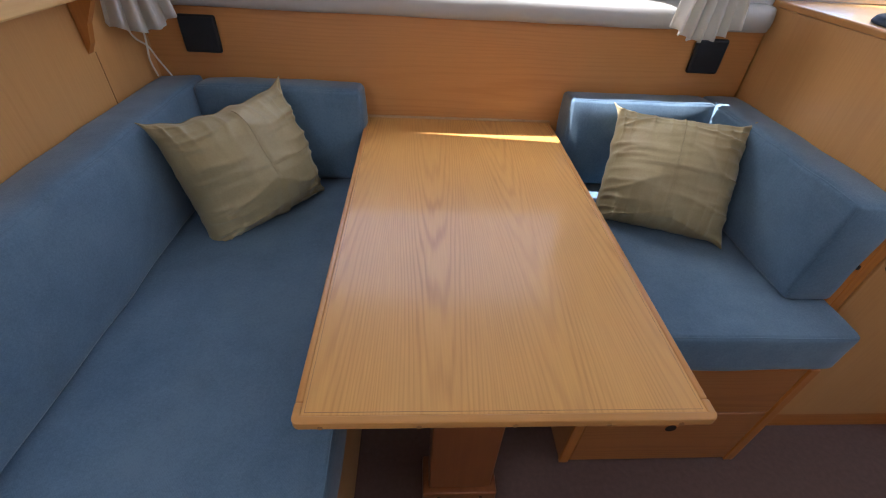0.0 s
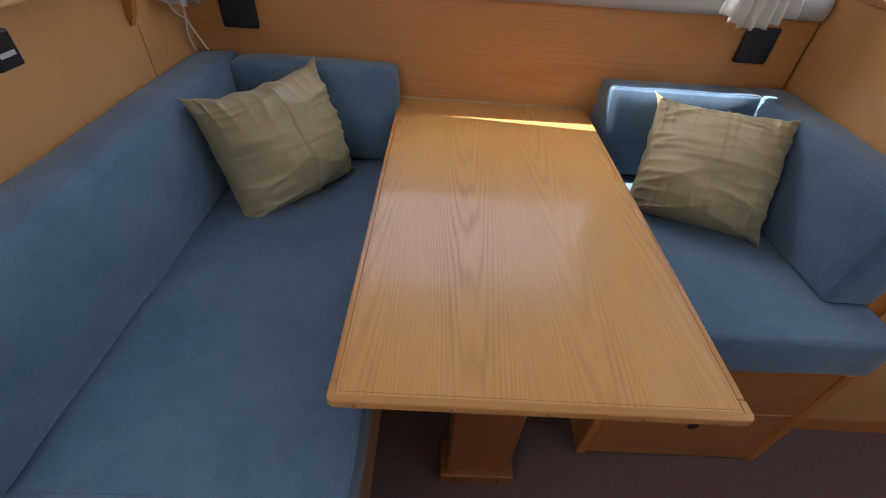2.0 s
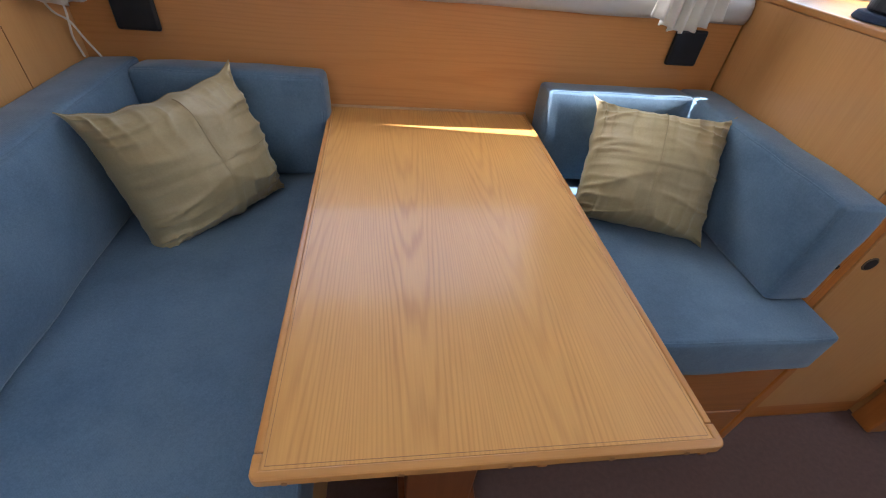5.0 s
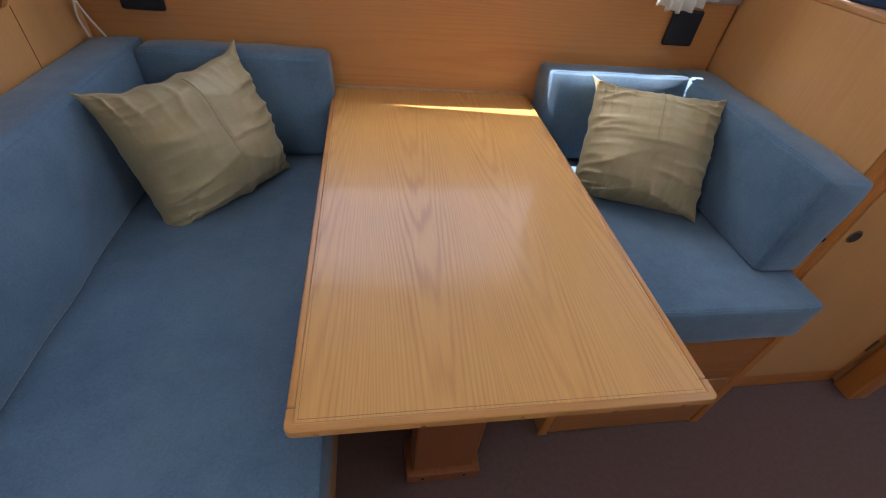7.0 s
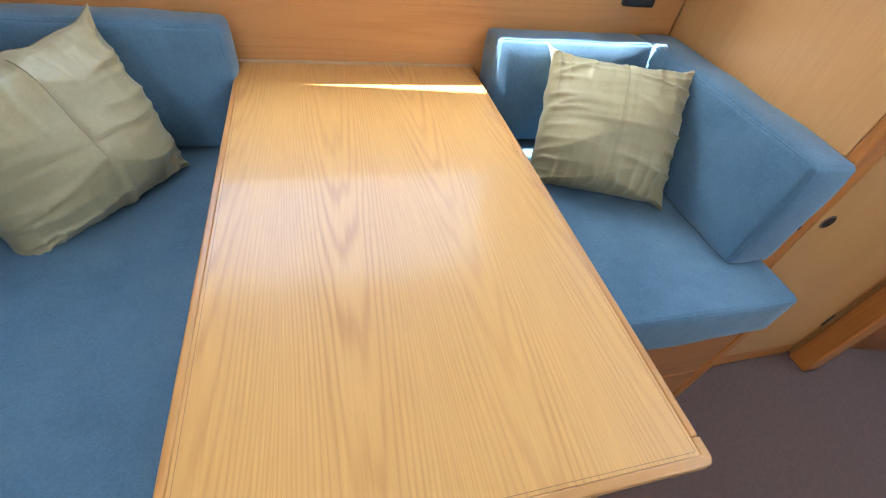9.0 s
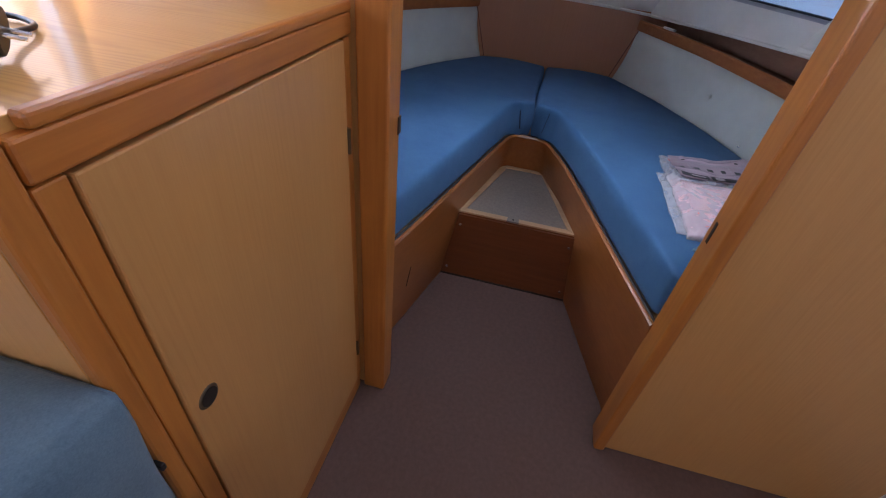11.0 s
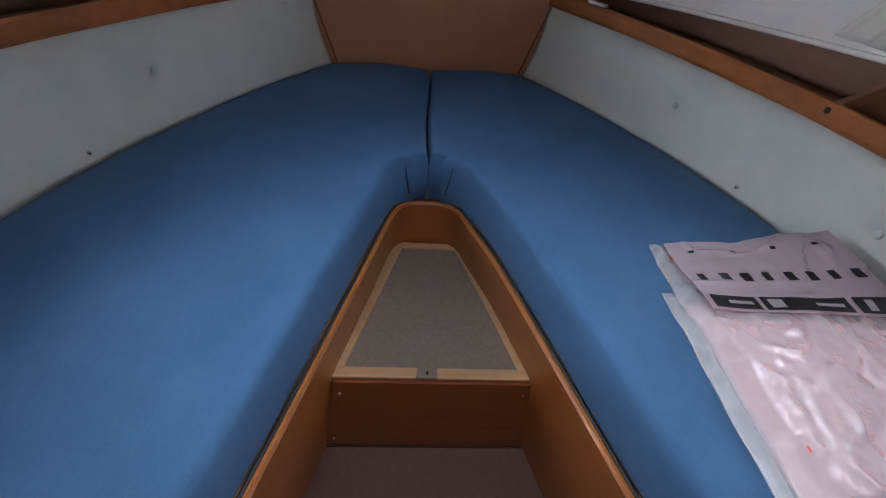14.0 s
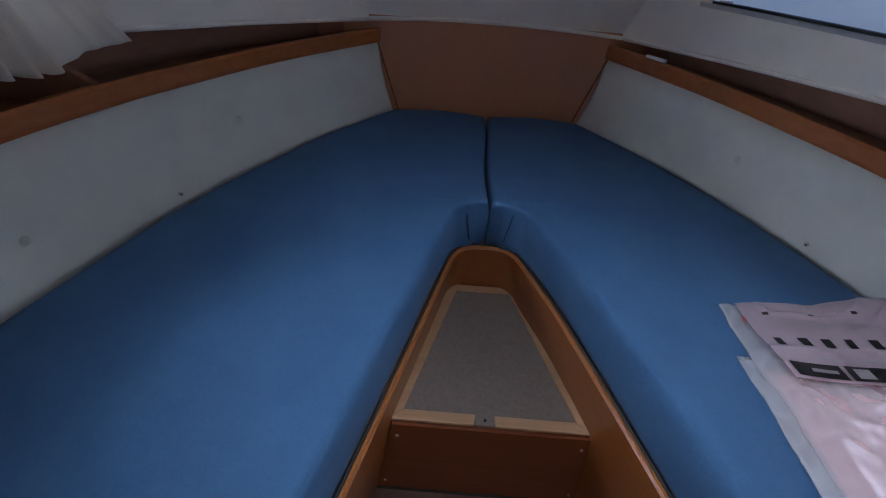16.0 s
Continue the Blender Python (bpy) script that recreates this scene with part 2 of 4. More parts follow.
WHITE_PLASTIC = plain("white_plastic", (0.80, 0.80, 0.79), 0.35, vary=0.04)
WATER = plain("harbour_water", (0.03, 0.045, 0.05), 0.12, vary=0.4, scale=0.8, relief=0.4, fine=2.5)
GELCOAT = plain("white_gelcoat", (0.78, 0.78, 0.76), 0.3, vary=0.04)

INK = plain("black_print", (0.03, 0.028, 0.03), 0.4)
LABEL_WHITE = plain("white_bag_print", (0.80, 0.66, 0.72), 0.20, vary=0.06, relief=1.0, fine=26.0, coat=0.6)
LABEL_GREY = plain("pale_grey_print", (0.62, 0.58, 0.60), 0.4)
RED = plain("red_print", (0.65, 0.06, 0.03), 0.5)


def printed_linen():
    """Pale pink cotton with sparse darker sprigs."""
    m, nt, b = material("pink_bed_linen")
    vec = mapped(nt)
    vor = node(nt, "ShaderNodeTexVoronoi", Scale=52.0)
    nt.links.new(vec, vor.inputs["Vector"])
    leaf = math_node(nt, "LESS_THAN", vor.outputs["Distance"], 0.30)
    patch = math_node(nt, "GREATER_THAN", noise_tex(nt, vec, 11.0, 1), 0.56)
    sprig = math_node(nt, "MULTIPLY", math_node(nt, "MULTIPLY", leaf, patch), 0.55)
    tone = ramp(nt, noise_tex(nt, vec, 9.0, 4), ((0.3, (0.76, 0.47, 0.51)), (0.7, (0.82, 0.54, 0.57))))
    nt.links.new(mix(nt, sprig, tone, (0.66, 0.30, 0.35)), b.inputs["Base Color"])
    b.inputs["Roughness"].default_value = 0.75
    bump(nt, b, noise_tex(nt, vec, 30.0, 3), 0.4, 0.004)
    return m


def film_material():
    m, nt, b = material("clear_plastic_film")
    b.inputs["Base Color"].default_value = (0.93, 0.92, 0.93, 1)
    b.inputs["Roughness"].default_value = 0.16
    crease = math_node(nt, "ABSOLUTE", math_node(nt, "SUBTRACT", noise_tex(nt, mapped(nt, (9.0, 15.0, 9.0)), 1.0, 2, 0.5), 0.5))
    milky = math_node(nt, "MAXIMUM", math_node(nt, "SUBTRACT", 0.06, math_node(nt, "MULTIPLY", crease, 0.7)), 0.0)
    nt.links.new(math_node(nt, "ADD", milky, 0.30), b.inputs["Alpha"])
    b.inputs["Coat Weight"].default_value = 0.6
    b.inputs["Coat Roughness"].default_value = 0.08
    wr = noise_tex(nt, mapped(nt), 15.0, 4, 0.55)
    bump(nt, b, wr, 0.6, 0.006)
    return m


def glass_material():
    m, nt, b = material("window_glass")
    b.inputs["Base Color"].default_value = (0.93, 0.96, 0.97, 1)
    b.inputs["Roughness"].default_value = 0.02
    b.inputs["Transmission Weight"].default_value = 1.0
    return m


def frosted_material():
    m, nt, b = material("frosted_acrylic")
    b.inputs["Base Color"].default_value = (0.75, 0.78, 0.8, 1)
    b.inputs["Roughness"].default_value = 0.5
    return m


FROSTED = frosted_material()
FILM = film_material()
PINK = printed_linen()
GLASS = glass_material()

# ---- building helpers ----


def box(bm, x0, x1, y0, y1, z0, z1, bevel=0.0, seg=2):
    """Adds a box, its edges rounded by bevel."""
    r = bmesh.ops.create_cube(bm, size=1, matrix=Matrix.LocRotScale(((x0 + x1) / 2, (y0 + y1) / 2, (z0 + z1) / 2), None, (abs(x1 - x0), abs(y1 - y0), abs(z1 - z0))))
    if bevel:
        edges = {e for v in r["verts"] for e in v.link_edges}
        bmesh.ops.bevel(bm, geom=list(edges), offset=bevel, segments=seg, affect="EDGES", profile=0.5)
    return bm


def boxed(*a, **k):
    return box(bmesh.new(), *a, **k)


def prism(points, z0, z1, bevel=0.0):
    """An upright prism over a polygon."""
    bm = bmesh.new()
    low = [bm.verts.new((x, y, z0)) for x, y in points]
    high = [bm.verts.new((x, y, z1)) for x, y in points]
    bm.faces.new(low[::-1])
    bm.faces.new(high)
    n = len(points)
    for i in range(n):
        j = (i + 1) % n
        bm.faces.new((low[i], low[j], high[j], high[i]))
    bmesh.ops.recalc_face_normals(bm, faces=bm.faces[:])
    if bevel:
        bmesh.ops.bevel(bm, geom=bm.edges[:], offset=bevel, segments=2, affect="EDGES", profile=0.5)
    return bm


def cylinder(r0, r1, z0, z1, m=Matrix(), seg=28, bevel=0.0):
    bm = bmesh.new()
    bmesh.ops.create_cone(bm, cap_ends=True, segments=seg, radius1=r0, radius2=r1, depth=z1 - z0, matrix=m @ Matrix.Translation((0, 0, (z0 + z1) / 2)))
    if bevel:
        caps = [f for f in bm.faces if len(f.verts) > 4]
        bmesh.ops.bevel(bm, geom=list({e for f in caps for e in f.edges}), offset=bevel, segments=2, affect="EDGES", profile=0.5)
    return bm


def lattice(xs, ys, zs, warp):
    """The surface of a box cut at the given stations, every point moved by warp."""
    bm = bmesh.new()
    made = {}

    def vert(p):
        if p not in made:
            made[p] = bm.verts.new(warp(*p))
        return made[p]

    for a in range(3):
        st = [xs, ys, zs]
        b, c = (a + 1) % 3, (a + 2) % 3
        for end in (0, -1):
            for i in range(len(st[b]) - 1):
                for j in range(len(st[c]) - 1):
                    quad = []
                    for di, dj in ((0, 0), (1, 0), (1, 1), (0, 1)):
                        p = [0, 0, 0]
                        p[a], p[b], p[c] = st[a][end], st[b][i + di], st[c][j + dj]
                        quad.append(vert(tuple(p)))
                    bm.faces.new(quad if end else quad[::-1])
    bmesh.ops.recalc_face_normals(bm, faces=bm.faces[:])
    for f in bm.faces:
        f.smooth = True
    return bm


def stations(h, r, n):
    inner = [(-h + r) + (2 * h - 2 * r) * i / n for i in range(n + 1)]
    return [-h, -h + 0.35 * r] + inner + [h - 0.35 * r, h]


def rounded(p, half, r):
    """Moves a point of a box's surface onto the box with edges of radius r."""
    core = Vector([max(-h + r, min(h - r, q)) for q, h in zip(p, half)])
    d = Vector(p) - core
    return core + d.normalized() * r if d.length > 1e-9 else Vector(p)


def cushion(size, r=0.03, bulge=0.01, n=(14, 10, 6), wobble=0.004, seed=0.0, crown=(1, 1, 1)):
    """A foam cushion round the origin: rounded edges, crowned faces, an uneven cover."""
    half = [s / 2 for s in size]

    def warp(x, y, z):
        q = rounded((x, y, z), half, r)
        k = [max(0.0, 1 - (c / h) ** 2) for c, h in zip((x, y, z), half)]
        nrm = (Vector((x / half[0], y / half[1], z / half[2])))
        for i in range(3):
            o = [j for j in range(3) if j != i]
            if abs(abs(nrm[i]) - 1) < 1e-6:
                q[i] += math.copysign(bulge * crown[i] * (k[o[0]] * k[o[1]]) ** 0.5, nrm[i])
        w = noise.noise_vector(Vector((x * 9 + seed, y * 9, z * 9))) * wobble
        return q + w

    return lattice(stations(half[0], r, n[0]), stations(half[1], r, n[1]), stations(half[2], r, n[2]), warp)


def pillow_point(u, v, s, w, h, t, seed, sag, crease):
    """A point of a scatter cushion's face: straight sides, eared corners, folds that run in from them."""
    x = u * w / 2 * (1 - 0.10 * (1 - abs(v) ** 6) * u * u)
    y = v * h / 2 * (1 - 0.09 * (1 - abs(u) ** 6) * v * v)
    x += 0.006 * abs(u) ** 3 * noise.noise(Vector((v * 4.5, seed + u, 5.0)))
    y += 0.006 * abs(v) ** 3 * noise.noise(Vector((u * 4.5, seed + v, 9.0)))
    y -= sag * h * 0.10 * (1 - u * u) * max(0.0, v) ** 3
    prof = (max(0.0, 1 - u * u) * max(0.0, 1 - v * v)) ** 0.50
    z = t * (0.62 if s > 0 else 0.38) * prof * (1 - 0.18 * sag * v)
    z += noise.noise(Vector((u * 1.6 + seed, v * 2.0 - seed, s * 3.1))) * 0.016 * prof
    rim = max(abs(u), abs(v))
    edge = min(1.0, (1 - rim) * 8)
    folds = 0.0
    # short gathers run in from all four seams
    for along, across, k in ((u, 1 - v, 0), (u, 1 + v, 1), (v, 1 - u, 2), (v, 1 + u, 3)):
        drift = noise.noise(Vector((along * 2.3, seed, k))) * 2.6 + noise.noise(Vector((u * 3, v * 3, seed + k))) * 0.7
        ridge = 1 - abs(math.sin(along * 15.0 + drift + k * 1.7))
        amount = 0.45 + 0.9 * max(0.0, noise.noise(Vector((along * 3.1 + 7, seed + k, 2.0))) + 0.25)
        folds += (ridge ** 1.8 - 0.32) * 0.027 * amount * math.exp(-across / 0.30)
    # longer drag folds cross the face from its sides
    for side in (-1, 1):
        lean = noise.noise(Vector((u * 1.1, v * 1.4, seed + side))) * 1.8
        ridge = 1 - abs(math.sin(v * 6.3 + side * u * 1.5 + lean + seed * side))
        folds += ridge ** 3 * 0.020 * math.exp(-((1 - side * u) / 0.75) ** 2) * (0.4 + 0.6 * abs(v))
    seam = -0.0022 * (math.exp(-(u / 0.016) ** 2) + math.exp(-((v + 0.04) / 0.016) ** 2)) * prof
    seam += 0.0016 * (math.exp(-((u - 0.05) / 0.03) ** 2) + math.exp(-((v - 0.005) / 0.03) ** 2)) * prof
    return Vector((x, y, s * (z + (folds * crease + seam) * edge)))


def pillow(w, h, t, seed=0.0, n=52, sag=0.35, crease=1.0):
    bm = bmesh.new()
    sides = {}
    at = [math.sin((2 * i / n - 1) * 1.48) / math.sin(1.48) for i in range(n + 1)]
    for s in (1, -1):
        for i in range(n + 1):
            for j in range(n + 1):
                if s < 0 and (i in (0, n) or j in (0, n)):
                    sides[s, i, j] = sides[1, i, j]
                else:
                    sides[s, i, j] = bm.verts.new(pillow_point(at[i], at[j], s, w, h, t, seed, sag, crease))
        for i in range(n):
            for j in range(n):
                q = [sides[s, i, j], sides[s, i + 1, j], sides[s, i + 1, j + 1], sides[s, i, j + 1]]
                bm.faces.new(q if s > 0 else q[::-1])
    for f in bm.faces:
        f.smooth = True
    return bm


def tube(points, r, seg=8):
    """A round cord along points."""
    bm = bmesh.new()
    rows = []
    pts = [Vector(p) for p in points]
    for i, p in enumerate(pts):
        d = (pts[min(i + 1, len(pts) - 1)] - pts[max(i - 1, 0)]).normalized()
        a = d.orthogonal().normalized() if i == 0 else (side - d * side.dot(d)).normalized()
        side = a
        b = d.cross(a)
        rows.append([bm.verts.new(p + (a * math.cos(2 * math.pi * k / seg) + b * math.sin(2 * math.pi * k / seg)) * r) for k in range(seg)])
    for r0, r1 in zip(rows, rows[1:]):
        for k in range(seg):
            bm.faces.new((r0[k], r0[(k + 1) % seg], r1[(k + 1) % seg], r1[k]))
    bm.faces.new(rows[0][::-1])
    bm.faces.new(rows[-1])
    for f in bm.faces:
        f.smooth = True
    return bm


def curve_points(ctrl, n=10):
    """Catmull-Rom points through ctrl."""
    p = [Vector(c) for c in ctrl]
    p = [2 * p[0] - p[1]] + p + [2 * p[-1] - p[-2]]
    out = []
    for i in range(1, len(p) - 2):
        for k in range(n):
            t = k / n
            out.append(0.5 * (2 * p[i] + (p[i + 1] - p[i - 1]) * t + (2 * p[i - 1] - 5 * p[i] + 4 * p[i + 1] - p[i + 2]) * t * t + (3 * p[i] - p[i - 1] - 3 * p[i + 1] + p[i + 2]) * t ** 3))
    return out + [p[-2]]


def loft(rows, closed=True, smooth=False):
    """Skins rings of points; caps both ends."""
    bm = bmesh.new()
    vs = [[bm.verts.new(p) for p in r] for r in rows]
    n = len(rows[0])
    for a, b in zip(vs, vs[1:]):
        for k in range(n if closed else n - 1):
            bm.faces.new((a[k], a[(k + 1) % n], b[(k + 1) % n], b[k]))
    if closed:
        bm.faces.new(vs[0][::-1])
        bm.faces.new(vs[-1])
    bmesh.ops.recalc_face_normals(bm, faces=bm.faces[:])
    for f in bm.faces:
        f.smooth = smooth and len(f.verts) == 4
    return bm


def mesh_of(name, bm, mat):
    me = bpy.data.meshes.new(name)
    bm.to_mesh(me)
    bm.free()
    me.materials.append(mat)
    return me


def thing(name, at, label, category, group="", kind="", m=None):
    ob = new(name)
    ob.empty_display_size = 0.05
    ob.matrix_world = m if m is not None else Matrix.Translation(at)
    return tagged(ob, label, category, group, kind)


def part(name, bm, mat, parent, label="", local=False):
    """Links a bmesh as one mesh under a thing or part; given in world places unless local."""
    if not local:
        top = parent
        m = Matrix()
        while top:
            m = top.matrix_basis @ m
            top = top.parent
        bm.transform(m.inverted())
    ob = new(name, mesh_of(name, bm, mat))
    ob.parent = parent
    if label:
        ob["label"] = label
    return ob


def solo(name, bm, mat, label, category, group="", kind=""):
    """A thing of one mesh, its origin at the middle of its base."""
    lo = [min(v.co[i] for v in bm.verts) for i in range(3)]
    hi = [max(v.co[i] for v in bm.verts) for i in range(3)]
    c = Vector(((lo[0] + hi[0]) / 2, (lo[1] + hi[1]) / 2, lo[2]))
    bm.transform(Matrix.Translation(-c))
    ob = new(name, mesh_of(name, bm, mat))
    ob.location = c
    return tagged(ob, label, category, group, kind)


def structure(name, bm, mat, label):
    return tagged(new(name, mesh_of(name, bm, mat)), label, name.split("_")[0], kind="structure")

# ---- the setting: saloon ----
YC = -1.06      # the boat's middle line
structure("floor", boxed(-1.05, 3.0, -2.4, 0.06, -0.05, 0.0), CARPET, "short grey-brown fitted carpet on the cabin sole")
structure("ceiling", boxed(-1.05, 1.69, -2.4, 0.12, 2.15, 2.2), VINYL, "cream vinyl headlining over the saloon")

wall_port = structure("wall_port", boxed(-0.94, 0.934, 0.0, 0.05, 0.0, 1.152, bevel=0.002), PANEL_WOOD, "oak veneered hull panel with level grain")


def side_sheet(points, y0, y1):
    """An upright slab over an outline in x and z."""
    return loft([[(x, y, z) for x, z in points] for y in (y0, y1)])


structure("wall_port_lower", boxed(-1.05, 1.63, 0.05, 0.075, -0.05, 1.232), GELCOAT, "white moulded cabin side below the window")
structure("wall_port_upper", side_sheet([(-0.84, 1.586), (-0.37, 1.82), (0.46, 1.82), (0.46, 2.15), (-0.84, 2.15)], 0.05, 0.075), GELCOAT, "white moulded cabin side above the window")
structure("wall_port_end", boxed(-1.05, -0.84, 0.05, 0.075, 1.232, 2.15), GELCOAT, "white moulded cabin side beside the window")
structure("wall_port_end", boxed(0.46, 0.99, 0.05, 0.075, 1.232, 2.15), GELCOAT, "white moulded cabin side beside the window")
structure("wall_port_end", boxed(0.99, 1.60, 0.05, 0.075, 1.74, 2.15), GELCOAT, "white moulded cabin side above the small window")
structure("wall_port_end", boxed(1.60, 1.63, 0.05, 0.075, 1.232, 2.15), GELCOAT, "white moulded cabin side beside the small window")


def liner_section(x, k=1.0):
    pts = [(0.05, 1.150), (0.0, 1.150), (-0.020 * k, 1.154), (-0.031 * k, 1.168), (-0.0345 * k, 1.188), (-0.031 * k, 1.205), (-0.020 * k, 1.217), (0.0, 1.222), (0.05, 1.224)]
    return [(x, y, z + 0.003 * noise.noise(Vector((x * 6, z * 4, 0)))) for y, z in pts]


liner_rows = [liner_section(-0.94 + i * 0.0455) for i in range(41)] + [liner_section(0.905, 0.96), liner_section(0.922, 0.80), liner_section(0.930, 0.45)]
structure("trim_window_liner", loft(liner_rows, smooth=True), SHADED_LINER, "cream padded vinyl roll below the saloon window")

w1 = thing("window_1", (-0.13, 0.05, 1.245), "long saloon window in a grey aluminium frame", "window", kind="structure")
part("window_frame", boxed(-0.84, 0.562, 0.022, 0.075, 1.224, 1.250, bevel=0.004), ALU, w1)
part("window_frame", boxed(0.455, 0.562, 0.030, 0.0495, 1.2505, 1.794, bevel=0.004), ALU, w1)
part("window_frame", boxed(-0.84, -0.812, 0.028, 0.075, 1.2505, 1.575, bevel=0.004), ALU, w1)
part("window_frame", boxed(-0.37, 0.562, 0.030, 0.075, 1.7945, 1.822, bevel=0.004), ALU, w1)
part("window_frame", side_sheet([(-0.84, 1.560), (-0.37, 1.7945), (-0.37, 1.822), (-0.84, 1.588)], 0.030, 0.075), ALU, w1)
pane = part("pane", side_sheet([(-0.83, 1.248), (0.459, 1.248), (0.459, 1.80), (-0.37, 1.80), (-0.83, 1.575)], 0.050, 0.054), GLASS, w1)
pane.visible_shadow = False
for i in range(9):
    part("screw", cylinder(0.004, 0.003, 0, 0.003, pose(-0.75 + i * 0.155, 0.022, 1.238, 90, 0, 0), 10), CHROME, w1)

w7 = thing("window_7", (1.295, 0.05, 1.24), "small saloon window above the locker in an aluminium frame", "window", kind="structure")
for x0, x1, z0, z1 in ((0.955, 1.626, 1.2385, 1.264), (0.97, 1.62, 1.732, 1.758), (0.97, 0.996, 1.2645, 1.7315), (1.594, 1.62, 1.2645, 1.7315)):
    part("window_frame", boxed(x0, x1, 0.026, 0.075, z0, z1, bevel=0.003), ALU, w7)
pane = part("pane", boxed(0.99, 1.60, 0.052, 0.056, 1.262, 1.735), GLASS, w7)
pane.visible_shadow = False
for i in range(5):
    part("screw", cylinder(0.004, 0.003, 0, 0.003, pose(1.02 + i * 0.135, 0.026, 1.252, 90, 0, 0), 10), CHROME, w7)

wall_aft = structure("wall_aft", boxed(-0.98, -0.94, -1.22, 0.05, 0.0, 2.15, bevel=0.002), LOCKER_WOOD, "oak veneered bulkhead behind the long settee")
structure("trim_panel_joint", boxed(-0.9405, -0.9385, -0.2475, -0.2458, 0.95, 1.086), INLAY, "thin dark joint between two veneer panels")
aft = bmesh.new()
box(aft, -0.98, -0.94, -1.38, -1.2205, 0.0, 2.15)
box(aft, -0.98, -0.94, -2.4, -2.06, 0.0, 2.15)
box(aft, -0.98, -0.94, -2.06, -1.38, 0.0, 0.92)
box(aft, -0.98, -0.94, -2.06, -1.38, 1.92, 2.15)
structure("wall_aft_companionway", aft, LOCKER_WOOD, "oak veneered bulkhead with the companionway opening")
structure("wall_starboard", boxed(-1.05, 1.63, -2.40, -2.32, -0.05, 2.15), VINYL, "cream lined cabin side behind the walker")

structure("door_2", boxed(-0.972, -0.960, -2.06, -1.38, 0.92, 1.92), FROSTED, "closed frosted washboard in the companionway")

# bulkhead between saloon and bow cabin, with the doorway through it
structure("wall_bulkhead_port", boxed(1.63, 1.69, -0.675, 0.48, 0.0, 1.82, bevel=0.002), LOCKER_WOOD, "oak veneered bulkhead beside the doorway")
structure("wall_bulkhead_starboard", boxed(1.63, 1.69, -2.62, -1.538, 0.0, 1.82, bevel=0.002), LOCKER_WOOD, "pale oak veneered bulkhead beside the doorway")
# unseen glazed strip, made up to give the forward fill an opening
ws = thing("window_6", (1.66, -1.15, 1.83), "assumed windscreen strip, unseen, added to go with the forward fill light", "window", kind="structure")
part("window_frame", boxed(1.64, 1.68, -2.32, 0.05, 1.822, 1.85, bevel=0.004), ALU, ws)
part("window_frame", boxed(1.64, 1.68, -2.32, 0.05, 2.12, 2.148, bevel=0.004), ALU, ws)
pane = part("pane", boxed(1.657, 1.662, -2.32, 0.05, 1.85, 2.12), GLASS, ws)
pane.visible_shadow = False
d1 = thing("door_1", (1.66, -1.1, 0), "open doorway framed in orange-brown oak posts", "doorway", kind="structure")
part("post", boxed(1.612, 1.694, -0.748, -0.672, 0.0, 1.82, bevel=0.008, seg=3), TRIM_Z, d1)
part("post", boxed(1.612, 1.702, -1.540, -1.504, 0.0, 1.82, bevel=0.008, seg=3), TRIM_Z, d1)
part("catch_plate", boxed(1.674, 1.693, -0.7512, -0.7485, 0.962, 1.006, bevel=0.001), BRASS, d1, "tarnished metal catch plate")
part("latch_slot", boxed(1.668, 1.678, -1.5037, -1.5020, 0.850, 0.905), DARK, d1, "dark latch slot in the post")

# ---- settee with backrests ----
SEAT, TOPC = 0.666, 0.958


def set_cushion(name, centre, size, label, group, r=0.011, bulge=0.012, n=(14, 10, 6), seed=0.0, tilt=(0, 0, 0), crown=(1, 1, 1), mat=None):
    m = pose(*centre, *tilt)
    th = thing(name, centre, label, "cushion", group, m=m)
    part("cover", cushion(size, r, bulge, n, seed=seed, crown=crown), mat or BLUE, th, local=True)
    # welted seams run round the two broad faces
    thin = min(range(3), key=lambda i: size[i])
    a, c = [i for i in range(3) if i != thin]
    for end in (-1, 1):
        loop = []
        ha, hc, rr = size[a] / 2 - 0.0035, size[c] / 2 - 0.0035, 0.014
        for qa, qc, start in ((1, 1, 0), (-1, 1, 90), (-1, -1, 180), (1, -1, 270)):
            for k in range(5):
                g = radians(start + 22.5 * k)
                loop.append((qa * (ha - rr) + rr * math.cos(g), qc * (hc - rr) + rr * math.sin(g)))
        full = []
        for p, q in zip(loop, loop[1:] + loop[:1]):
            d = math.dist(p, q)
            cnt = max(1, int(d / 0.04))
            full += [(p[0] + (q[0] - p[0]) * k / cnt, p[1] + (q[1] - p[1]) * k / cnt) for k in range(cnt)]
        pts = []
        for pa, pc in full + full[:1]:
            v = [0.0, 0.0, 0.0]
            v[a], v[c], v[thin] = pa, pc, end * (size[thin] / 2 - 0.0045)
            w = noise.noise_vector(Vector((v[0] * 9 + seed, v[1] * 9, v[2] * 9))) * 0.004
            pts.append(Vector(v) + w)
        part("welt", tube(pts, 0.0028, 6), mat or BLUE, th, local=True)
    return th


base = thing("settee_bench", (-0.61, -0.58, 0), "oak veneered settee box under the long blue cushion", "bench")
part("body", boxed(-0.935, -0.315, -1.13, -0.004, 0.0, 0.535, bevel=0.003), DOOR_WOOD, base)
part("corner_post", boxed(-0.335, -0.310, -1.135, -1.105, 0.0, 0.534, bevel=0.006), TRIM_Z, base)
part("rail", boxed(-0.314, -0.302, -1.10, -0.01, 0.50, 0.53, bevel=0.004), TRIM_Y, base)
